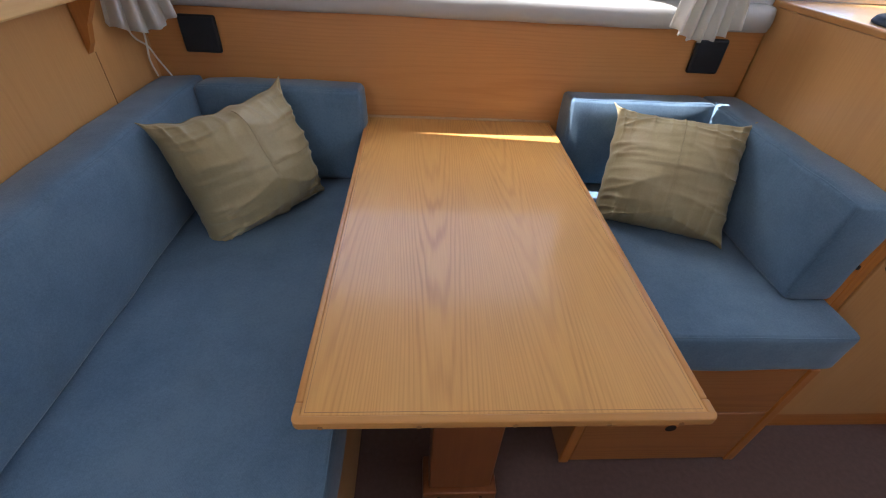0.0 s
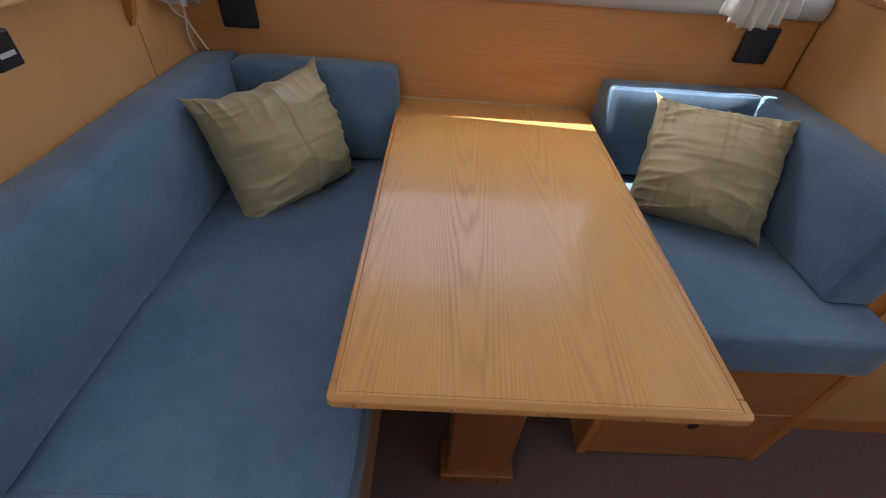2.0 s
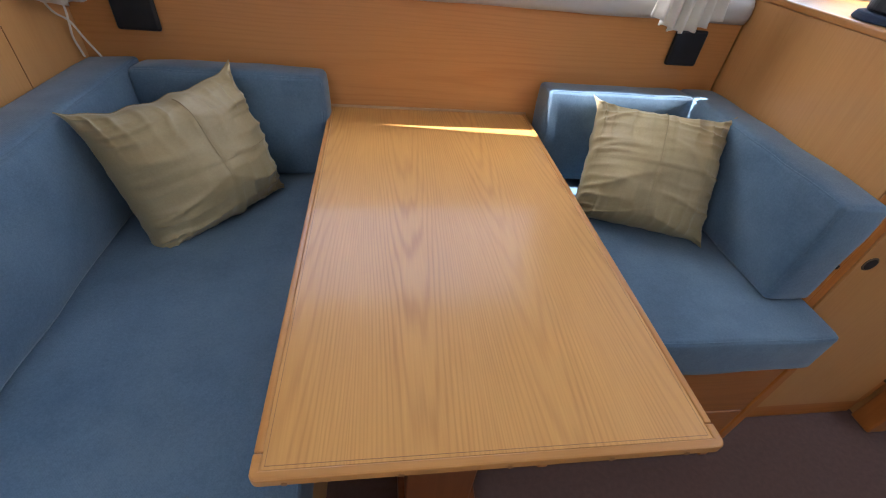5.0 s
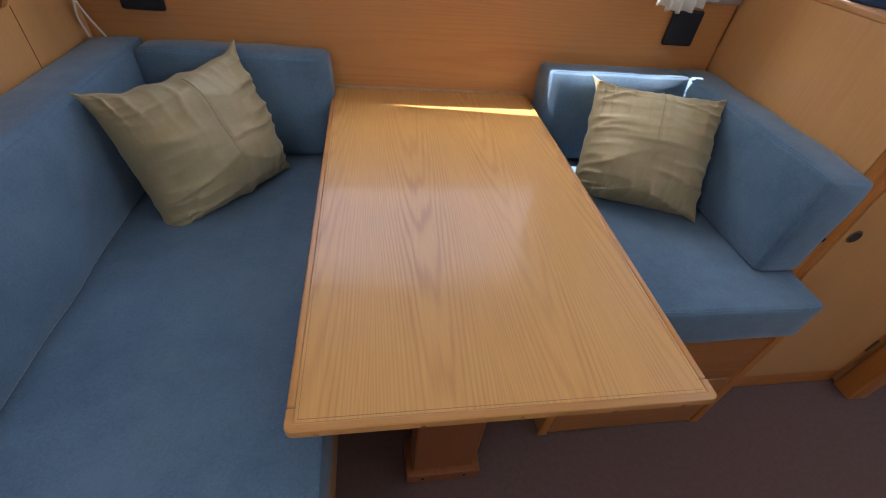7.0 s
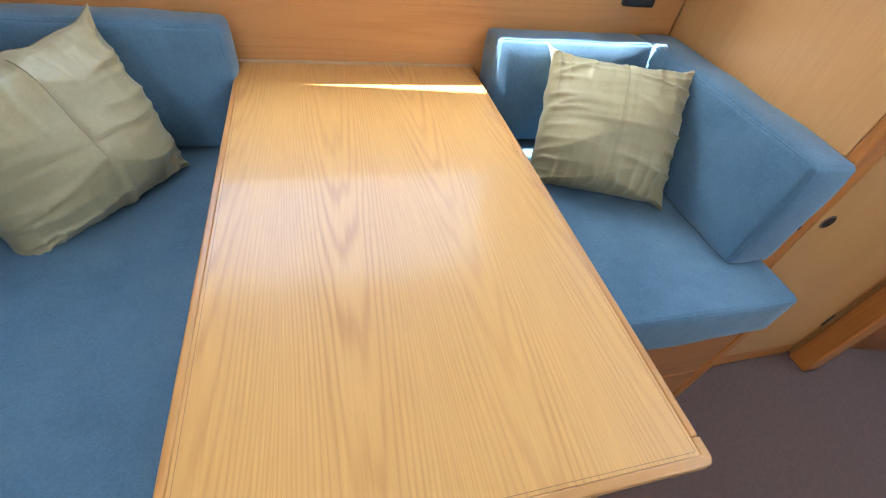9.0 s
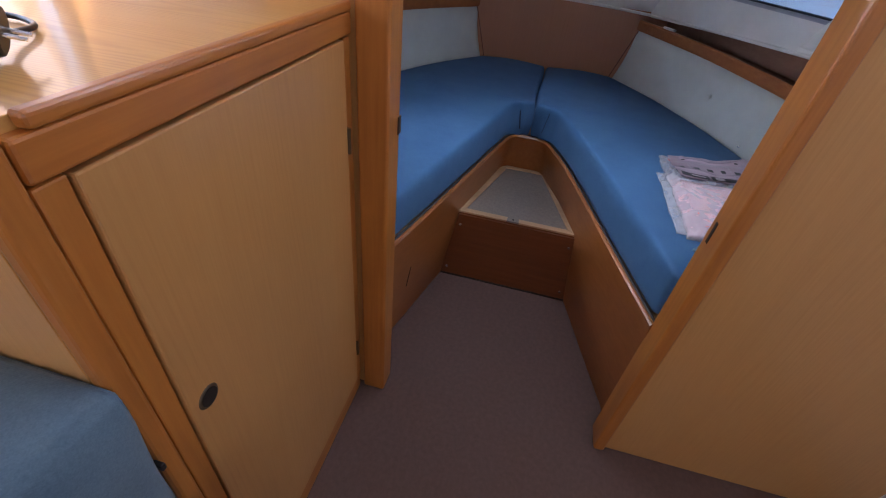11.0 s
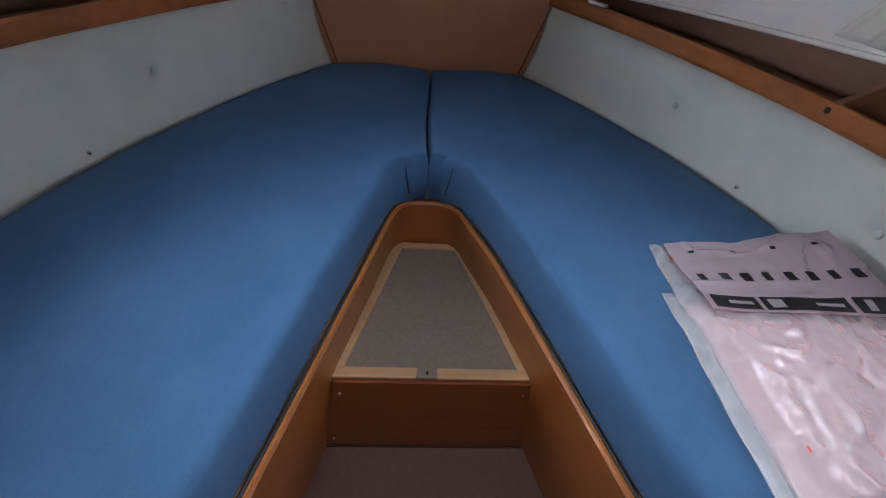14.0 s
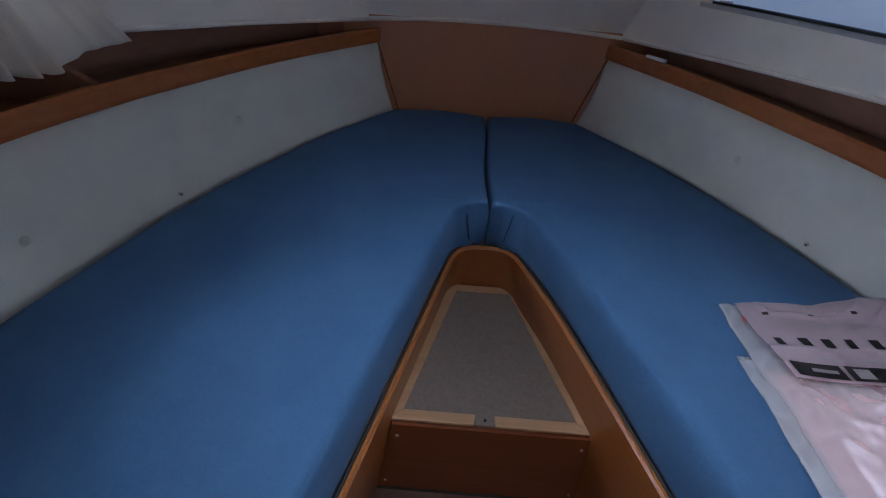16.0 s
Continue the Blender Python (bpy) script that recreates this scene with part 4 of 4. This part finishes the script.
    part("window_frame", band(s, 2.10, 3.38, lambda x: [(0.092, 1.400), (0.090, 1.425), (0.13, 1.425), (0.13, 1.400)], 20), ALU, win)
    part("pane", band(s, 2.12, 3.36, lambda x: [(0.124, 1.216), (0.108, 1.41), (0.112, 1.41), (0.128, 1.216)], 20), GLASS, win)
    for bx, bz in TUFTS[s]:
        b = bmesh.new()
        bmesh.ops.create_uvsphere(b, u_segments=16, v_segments=10, radius=0.011, matrix=Matrix.Translation((bx, hull(s, bx, pad_offset(s, bx, bz) - 0.006), bz)) @ Matrix.Diagonal((1, 0.6, 1, 1)))
        solo("padding_button", b, PAD, "small covered button sunk in the padded panel", "button", "padding buttons")
    b = bmesh.new()
    bmesh.ops.create_uvsphere(b, u_segments=12, v_segments=8, radius=0.0065, matrix=Matrix.Translation((2.75, hull(s, 2.75, 0.040), 0.716)))
    solo("padding_button", b, CHROME, "small bright stud low in the padded panel", "button", "padding buttons")

structure("wall_bow", boxed(3.612, 3.632, -1.66, -0.46, 0.0, 1.075, bevel=0.001), END_WOOD, "pinkish oak veneered panel at the bow end of the berth")
structure("wall_bow_upper", loft([[(3.613, y, 1.060), (3.30, y, 1.76), (3.34, y, 1.76), (3.655, y, 1.060)] for y in (-1.72, -0.40)]), VINYL, "cream vinyl lining sloping up from the bow panel")
structure("trim_piping_bow", tube(curve_points([(3.605, -0.55, 1.047), (3.602, -0.80, 1.062), (3.600, -1.06, 1.066), (3.602, -1.32, 1.060), (3.605, -1.60, 1.045)], 8), 0.0075, 8), VINYL, "cream piping over the bow panel")
for s in (1, -1):
    structure("trim_bow_corner", loft([[(3.604, YC + s * (0.382 + d), 0.70), (3.611, YC + s * (0.382 + d), 0.70), (3.611, YC + s * (0.462 + d), 0.962), (3.604, YC + s * (0.462 + d), 0.962)] for d in (0, 0.005)]), STEP_WOOD, "narrow dark cover strip in the bow corner")
structure("wall_bow_outer", boxed(3.636, 3.66, -2.3, 0.2, 0.0, 1.40), SHELF_WOOD, "brown lining closing the bow")

roof = bmesh.new()
box(roof, 1.69, 1.80, -2.35, 0.25, 1.76, 1.80)
box(roof, 2.30, 3.65, -2.35, 0.25, 1.76, 1.80)
box(roof, 1.80, 2.30, -2.35, -1.36, 1.76, 1.80)
box(roof, 1.80, 2.30, -0.76, 0.25, 1.76, 1.80)
structure("ceiling_bow", roof, VINYL, "cream headlining with a square deck hatch")
structure("wall_bulkhead_cap", boxed(1.63, 1.69, -2.4, 0.3, 2.152, 2.2), VINYL, "cream strip closing the roof step")
hw_ = thing("window_4", (2.05, -1.06, 1.76), "square deck hatch with a pale frame", "hatch", kind="structure")
for a in ((1.78, 2.32, -1.385, -1.355), (1.78, 2.32, -0.765, -0.735), (1.78, 1.81, -1.355, -0.765), (2.29, 2.32, -1.355, -0.765)):
    part("hatch_frame", boxed(a[0], a[1], a[2], a[3], 1.745, 1.82, bevel=0.005), ALU, hw_)
part("pane", boxed(1.81, 2.29, -1.355, -0.765, 1.80, 1.806), FROSTED, hw_, "frosted acrylic hatch pane")

# bunk fronts round the foot well: they lean outwards towards the floor
WELL_TOP = 0.545
ctrl = [(1.692, -0.699), (1.95, -0.763), (2.25, -0.836), (2.55, -0.908), (2.70, -0.944), (2.775, -0.963), (2.815, -0.985), (2.834, -1.020), (2.837, -1.064),
        (2.833, -1.108), (2.812, -1.143), (2.770, -1.166), (2.70, -1.194), (2.55, -1.250), (2.25, -1.338), (1.95, -1.423), (1.692, -1.498)]
well = [p.to_2d() for p in curve_points([(*c, 0) for c in ctrl], 6)]


def well_ring(i, thick=0.020):
    p = well[i]
    d = (well[min(i + 1, len(well) - 1)] - well[max(i - 1, 0)]).normalized()
    out = Vector((-d.y, d.x))
    lean = 0.066 + 0.03 * max(0.0, min(1.0, (p.x - 2.76) / 0.07))
    q = p + out * lean
    return [(*q, 0.0), (*p, WELL_TOP - 0.006), (*(p + out * 0.005), WELL_TOP), (*(p + out * (thick - 0.004)), WELL_TOP), (*(p + out * thick), WELL_TOP - 0.006), (*(q + out * thick), 0.0)]


n_side = 4 * 6
cut = ((0, n_side), (n_side, len(well) - 1 - n_side), (len(well) - 1 - n_side, len(well) - 1))
vb = thing("v_berth", (2.6, YC, 0), "oak fronted base of the V-shaped berth round a foot well", "berth")
for (a, b), nm in zip(cut, ("bunk_front", "bunk_end", "bunk_front")):
    part(nm, loft([well_ring(i) for i in range(a, b + 1)]), FRONT_WOOD, vb)
    part("top_edge", loft([[tuple(Vector(q) + Vector((0, 0, 0.0025))) for q in (well_ring(i)[2], well_ring(i)[3])] + [tuple(Vector(q) - Vector((0, 0, 0.0015))) for q in (well_ring(i)[3], well_ring(i)[2])] for i in range(a, b + 1)]), TRIM_X, vb)
for s in (1, -1):
    poly = [(x, hull(s, x, 0.02)) for x in steps(1.70, 3.60, 16)]
    inner = [tuple(p) for p in well if (p.y - YC) * s > 0.0]
    inner = sorted(inner, key=lambda q: -q[0])
    inner = [(x, y + 0.021 * s) for x, y in inner if x < 2.75]
    poly = poly + [(3.60, YC + 0.002 * s), (2.872, YC + 0.002 * s), (2.872, YC + 0.13 * s), (2.80, YC + 0.15 * s)] + inner
    part("berth_board", prism(poly, 0.515, 0.540), PALE_WOOD, vb)
# black strip drawn in for the shadow gap where cushion meets wood
part("shadow_gap_line", tube([(*(well[i] + Vector((-(well[min(i + 1, len(well) - 1)] - well[max(i - 1, 0)]).normalized().y, (well[min(i + 1, len(well) - 1)] - well[max(i - 1, 0)]).normalized().x)) * 0.0150), WELL_TOP + 0.0015) for i in range(len(well))], 0.0050, 6), RUBBER, vb, "black strip standing in for the dark gap between wood and cushion")
part("hatch_joint", tube([(1.9410, -0.7338, 0.324), (1.9385, -0.7203, 0.221)], 0.0022, 6), DARK, vb, "dark joint of a small hatch")

st = thing("step_box", (2.6, YC, 0), "boxed step at the head of the foot well", "step")
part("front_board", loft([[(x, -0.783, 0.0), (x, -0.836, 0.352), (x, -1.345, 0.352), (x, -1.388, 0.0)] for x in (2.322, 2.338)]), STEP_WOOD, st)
for y, z in ((-0.848, 0.300), (-0.812, 0.045), (-1.331, 0.300), (-1.358, 0.045)):
    part("screw", cylinder(0.0065, 0.005, 0, 0.003, pose(2.322, y, z, 0, -90, 0), 14), CHROME, st)
tray = [(2.330, -0.827), (2.855, -0.952), (2.855, -1.200), (2.330, -1.342)]
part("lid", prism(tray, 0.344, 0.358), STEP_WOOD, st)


def inset(poly, d):
    c = Vector((sum(p[0] for p in poly) / 4, sum(p[1] for p in poly) / 4))
    return [(p[0] + (d if p[0] < c.x else -d), p[1] + (-d if p[1] > c.y else d) * 1.1) for p in poly]


tray_in = inset(tray, 0.030)
part("felt_pad", prism(tray_in, 0.358, 0.3625), MAT, st, "grey needle felt pad")
for i in range(4):
    j = (i + 1) % 4
    if i == 3:
        for u0, u1 in ((0.0, 0.475), (0.58, 1.0)):
            a0, a1 = Vector(tray[3]).lerp(Vector(tray[0]), u0), Vector(tray[3]).lerp(Vector(tray[0]), u1)
            b0, b1 = Vector(tray_in[3]).lerp(Vector(tray_in[0]), u0), Vector(tray_in[3]).lerp(Vector(tray_in[0]), u1)
            part("batten", prism([tuple(a0), tuple(b0), tuple(b1), tuple(a1)], 0.3585, 0.3665, 0.002), PALE_WOOD, st)
    else:
        part("batten", prism([tray[i], tray[j], tray_in[j], tray_in[i]], 0.3585, 0.3665, 0.002), PALE_WOOD, st)
lp = part("latch_plate", boxed(2.331, 2.362, -1.098, -1.046, 0.3585, 0.3655, bevel=0.001), MAT, st, "grey latch tongue between the battens")
part("screw", cylinder(0.004, 0.004, 0.3655, 0.368, Matrix.Translation((2.345, -1.072, 0)), 10), DARK, lp)
part("toe_joint", boxed(2.316, 2.3215, -1.386, -0.786, 0.0, 0.006), DARK, st)


def inner_edge(s, x):
    """The berth cushion's edge towards the foot well, then the seam at the middle."""
    if x > 2.850:
        return YC + 0.0016 * s + 0.012 * math.sin((x - 2.85) * 7.0) * 0.6
    best = None
    for p, q in zip(well, well[1:]):
        if (p.y + q.y) / 2 * s > YC * s and min(p.x, q.x) <= x <= max(p.x, q.x) and p.x != q.x:
            best = p.y + (q.y - p.y) * (x - p.x) / (q.x - p.x)
    if best is None:
        best = YC + 0.02 * s
    return best + 0.015 * s


def berth_mattress(s, label):
    x0, x1, zb, zt = 1.72, 3.600, 0.5455, 0.706
    L, H, r = x1 - x0, zt - zb, 0.035
    half = (L / 2, 0.5, H / 2)
    xs = sorted(set([round(v, 4) for v in stations(L / 2, r, 40)] + [2.78 - 2.66, 2.81 - 2.66, 2.83 - 2.66, 2.842 - 2.66, 2.849 - 2.66, 2.852 - 2.66, 2.87 - 2.66]))
    ys = [-0.5, -0.49, -0.475, -0.455, -0.43, -0.38, -0.3, -0.2, -0.1, 0, 0.1, 0.2, 0.3, 0.38, 0.44, 0.475, 0.5]
    zs = stations(H / 2, r, 3)

    def warp(x, y, z):
        q = rounded((x, y, z), half, r)
        X = min(max((x0 + x1) / 2 + q.x, x0), x1)
        a, b = inner_edge(s, X), hull(s, X, 0.006)
        width = abs(b - a)
        v = q.y + 0.5
        # rounding is kept true to size near both edges
        d_in, d_out = (v) , (1 - v)
        if v < 0.5:
            dist = v * 0.5 if v < 0.07 else 0.035 + (v - 0.07) / 0.43 * (width / 2 - 0.035)
            Y = a + s * dist
        else:
            dist = d_out * 0.5 if d_out < 0.07 else 0.035 + (d_out - 0.07) / 0.43 * (width / 2 - 0.035)
            Y = b - s * dist
        top = z > 0
        Z = (zb + zt) / 2 + q.z
        if top:
            Z += 0.010 * math.sin(math.pi * min(1, max(0, v))) + 0.004 * noise.noise(Vector((X * 3, Y * 3, 1)))
        side = 0.004 * noise.noise(Vector((X * 5, Y * 5, Z * 12)))
        return Vector((X, Y + side, Z))

    bm = lattice(xs, ys, zs, warp)
    ob = solo("berth_cushion", bm, BED_BLUE, label, "cushion", "berth cushions")
    # a pinched corner seam where the cover turns round the end of the well
    part("tuck", tube(curve_points([(2.858, YC + 0.078 * s, 0.7105), (2.838, YC + 0.074 * s, 0.700), (2.828, YC + 0.066 * s, 0.655), (2.826, YC + 0.054 * s, 0.585)], 5), 0.0030 if s > 0 else 0.0014, 6), NAVY, ob)
    return ob


berth_mattress(1, "blue fabric berth cushion filling one side of the V")
berth_mattress(-1, "blue fabric berth cushion beside the well, carrying a bag")


def berth_pillow(m, label, w, h, t, seed=0.0):
    th = thing("berth_pillow", (0, 0, 0), label, "pillow", "berth pillows", m=m)
    part("cover", pillow(w, h, t, seed, sag=0.15, crease=0.25), PILLOW_BLUE, th, local=True)
    n = 26
    rim = []
    for k in range(4 * n):
        e, i = divmod(k, n)
        u = 2 * i / n - 1
        q = ((u, -1), (1, u), (-u, 1), (-1, -u))[e]
        rim.append(pillow_point(q[0], q[1], 1, w, h, t, seed, 0.15, 0.25))
    part("piping", tube(rim + rim[:1], 0.005, 6), PILLOW_BLUE, th, local=True)


berth_pillow(facing((1.790, -0.370, 0.768), (0, 1, 0), (-0.60, 0, 0.80)), "pale blue piped pillow propped on the bulkhead", 0.54, 0.22, 0.065, seed=1.0)
berth_pillow(facing((1.798, -1.800, 0.812), (-0.05, 1, -0.10), (-0.62, 0, 0.78)), "pale blue piped pillow propped up beside the linen bag", 0.50, 0.24, 0.15, seed=4.0)

clip = boxed(-0.040, 0.040, -0.009, 0.009, 0.0, 0.010, bevel=0.003)
clip.transform(pose(3.44, hull(-1, 3.44, 0.096), rail_height(-1, 3.44) + 0.0545, 0, 0, 33))
solo("plastic_strip", clip, WHITE_PLASTIC, "small flat white plastic strip lying on the rail", "strip")

# bag of bed linen on the berth
bag = thing("linen_bag", (2.2, -1.78, 0.716), "pink bed linen folded in a clear printed plastic bag", "bag")


def bag_lean(x, y):
    """The bag lies a little askew, its two ends splayed towards the hull side."""
    k = 0.15 - 0.20 * min(1.0, (x - 1.90) / 0.36) + 0.6 * max(0.0, x - 2.26)
    return k * max(0.0, -1.585 - y)


def bag_height(x, y):
    """The bag's upper face: a slack hump, dipping at the edges, lifted at the far hull corner."""
    k = max(0.0, min(1.0, (-1.585 - y) / 0.40))
    far = max(0.0, min(1.0, (x - 2.20) / 0.22))
    w = noise.noise(Vector((x * 11 + 1.0, y * 11, 1.0))) * 0.006
    q = Vector((x * 15, y * 10 + x * 6, 4.0)) + noise.noise_vector(Vector((x * 7, y * 7, 2.0))) * 0.9
    w += (1 - min(1.0, abs(noise.noise(q)) * 3.0)) ** 2 * 0.005 * max(0.25, far)
    return 0.752 + 0.022 * k ** 2.2 * (0.5 + 0.5 * far) - 0.026 * far * (1 - k) + w


def slab(x0, x1, ya, yb, z0, drop, seed, n=30, crumple=0.0):
    """A folded stack with soft edges under the bag's upper face."""
    def warp(x, y, z):
        ed = min(1, min(x - x0, x1 - x) / 0.03 + 0.2) * min(1, min(y - yb, ya - y) / 0.03 + 0.2)
        top = bag_height(x, y) - drop
        q = Vector((x * 9 + seed, y * 16 + x * 5, seed)) + noise.noise_vector(Vector((x * 8, y * 8, seed))) * 0.8
        fold = (1 - min(1.0, abs(noise.noise(q)) * 3.0)) ** 2 * crumple
        low = noise.noise(Vector((x * 30, y * 30, seed))) * 0.002
        zz = z0 + z * ((top - z0) * (0.3 + 0.7 * ed) + fold + low)
        return Vector((x + bag_lean(x, y) + 0.006 * noise.noise(Vector((y * 14, seed, 0))), y + 0.006 * noise.noise(Vector((x * 12, seed, 3))), zz))
    return lattice(steps(x0, x1, n), steps(yb, ya, n), [0.0, 0.5, 1.0], warp)


part("linen", slab(1.904, 2.285, -1.570, -1.965, 0.719, 0.017, 1.0, 60, 0.0), PINK, bag)
part("film", slab(1.893, 2.466, -1.560, -1.985, 0.718, 0.0, 1.0, 96, 0.004), FILM, bag)
part("flap", slab(1.915, 2.318, -1.535, -1.580, 0.7165, 0.024, 3.0, 26, 0.004), FILM, bag)


def print_bar(x0, x1, y0, y1, z=0.002):
    """A strip of print on the bag's upper face."""
    bm = bmesh.new()
    n = max(2, int(abs(y1 - y0) / 0.008))
    m = max(1, int(abs(x1 - x0) / 0.008))
    rows = []
    for i in range(n + 1):
        y = y0 + (y1 - y0) * i / n
        rows.append([bm.verts.new((x + bag_lean(x, y) + 0.016 * noise.noise(Vector((y * 13, 2.0, 0.5))) * max(0.0, (x - 2.36) / 0.09), y, bag_height(x, y) + 0.0065 + z)) for x in steps(x0, x1, m)])
    for p, q in zip(rows, rows[1:]):
        for k in range(m):
            bm.faces.new((p[k], q[k], q[k + 1], p[k + 1]))
    bmesh.ops.solidify(bm, geom=bm.faces[:], thickness=0.0006)
    return bm


part("print_panel", print_bar(2.247, 2.455, -1.590, -1.975, z=0.0), LABEL_WHITE, bag, "milky white printed panel")
for y0, y1 in ((-1.600, -1.692), (-1.700, -1.868), (-1.880, -1.968)):
    part("print_band", print_bar(2.253, 2.287, y0, y1), INK, bag, "black printed band")
for y0, y1, x0, x1 in ((-1.632, -1.680, 2.265, 2.273), (-1.712, -1.740, 2.259, 2.281), (-1.800, -1.855, 2.265, 2.273), (-1.898, -1.915, 2.259, 2.281)):
    part("print_mark", print_bar(x0, x1, y0, y1, z=0.0032), LABEL_GREY, bag)
for x0, x1 in ((2.299, 2.301), (2.387, 2.389), (2.395, 2.397), (2.445, 2.448)):
    part("print_line", print_bar(x0, x1, -1.600, -1.968), LABEL_GREY, bag)
for i in range(8):
    y = -1.612 - i * 0.046
    part("print_mark", print_bar(2.331, 2.353, y, y - (0.020 if i % 3 else 0.015)), INK, bag)
    if i % 2 == 0:
        part("print_mark", print_bar(2.417, 2.424, y - 0.02, y - 0.032), INK, bag)
    if i % 3 == 1:
        part("print_line", print_bar(2.303, 2.385, y + 0.012, y + 0.0105), LABEL_GREY, bag)
part("red_fleck", print_bar(1.978, 1.988, -1.591, -1.595), RED, bag)
part("red_fleck", print_bar(2.397, 2.415, -1.583, -1.589), RED, bag)
part("red_fleck", print_bar(1.916, 1.919, -1.600, -1.612), RED, bag)

# curtains of the bow windows
def fan_curtain(s, x0, x1, seed, lift):
    """A tied bow curtain: tight pleats that fan out aft, a flat panel ending in a point forward."""
    hem = ((0.0, 1.168), (0.14, 1.118), (0.32, 1.088), (0.58, 1.072), (0.76, 1.098), (1.0, 1.100))

    def at(u, v):
        low = hem[-1][1]
        for (a, p), (b, q) in zip(hem, hem[1:]):
            if a <= u <= b:
                low = p + (q - p) * (u - a) / (b - a)
                break
        tie = x0 + (x1 - x0) * (0.20 + 0.36 * u)
        foot = x0 + (x1 - x0) * u
        x = tie + (foot - tie) * v ** 0.9
        tight = max(0.10, min(1.0, (0.70 - u) / 0.16))
        ph = u ** 0.9 * 62 + 0.9 * noise.noise(Vector((u * 5, v, seed)))
        off = 0.088 - 0.020 * v - (0.004 + 0.014 * v) * tight * (math.sin(ph) + 0.3 * math.sin(2 * ph + seed)) - 0.006 * noise.noise(Vector((u * 4, v * 3, seed)))
        z = 1.42 + (low - 1.42) * v - 0.003 * tight * math.sin(ph + 0.5) * v ** 3
        return (x, hull(s, x, off), z + lift * v)
    return hung_cloth(at, 130, 18)


for s, xa, sd, lift in ((-1, 2.33, 3.0, 0.018), (1, 2.35, 5.0, 0.004)):
    solo("curtain", fan_curtain(s, xa, xa + 0.44, sd, lift), CURTAIN, "short white cotton curtain gathered at the bow window", "curtain", "bow curtains")

# ---- outside ----
structure("water", boxed(-900, 900, -900, 900, -0.9, -0.75), WATER, "dark harbour water to the horizon")
# an added emissive sheet whitens the starboard view; no such source is known
glow_sheet, ht, hb = material("glowing_backdrop_sheet")
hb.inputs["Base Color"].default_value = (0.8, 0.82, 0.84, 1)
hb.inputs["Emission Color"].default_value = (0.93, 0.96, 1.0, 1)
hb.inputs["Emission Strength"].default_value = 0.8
structure("backdrop", boxed(-120, 160, -82, -80, -0.75, 18), glow_sheet, "glowing pale sheet added to whiten the view to starboard")
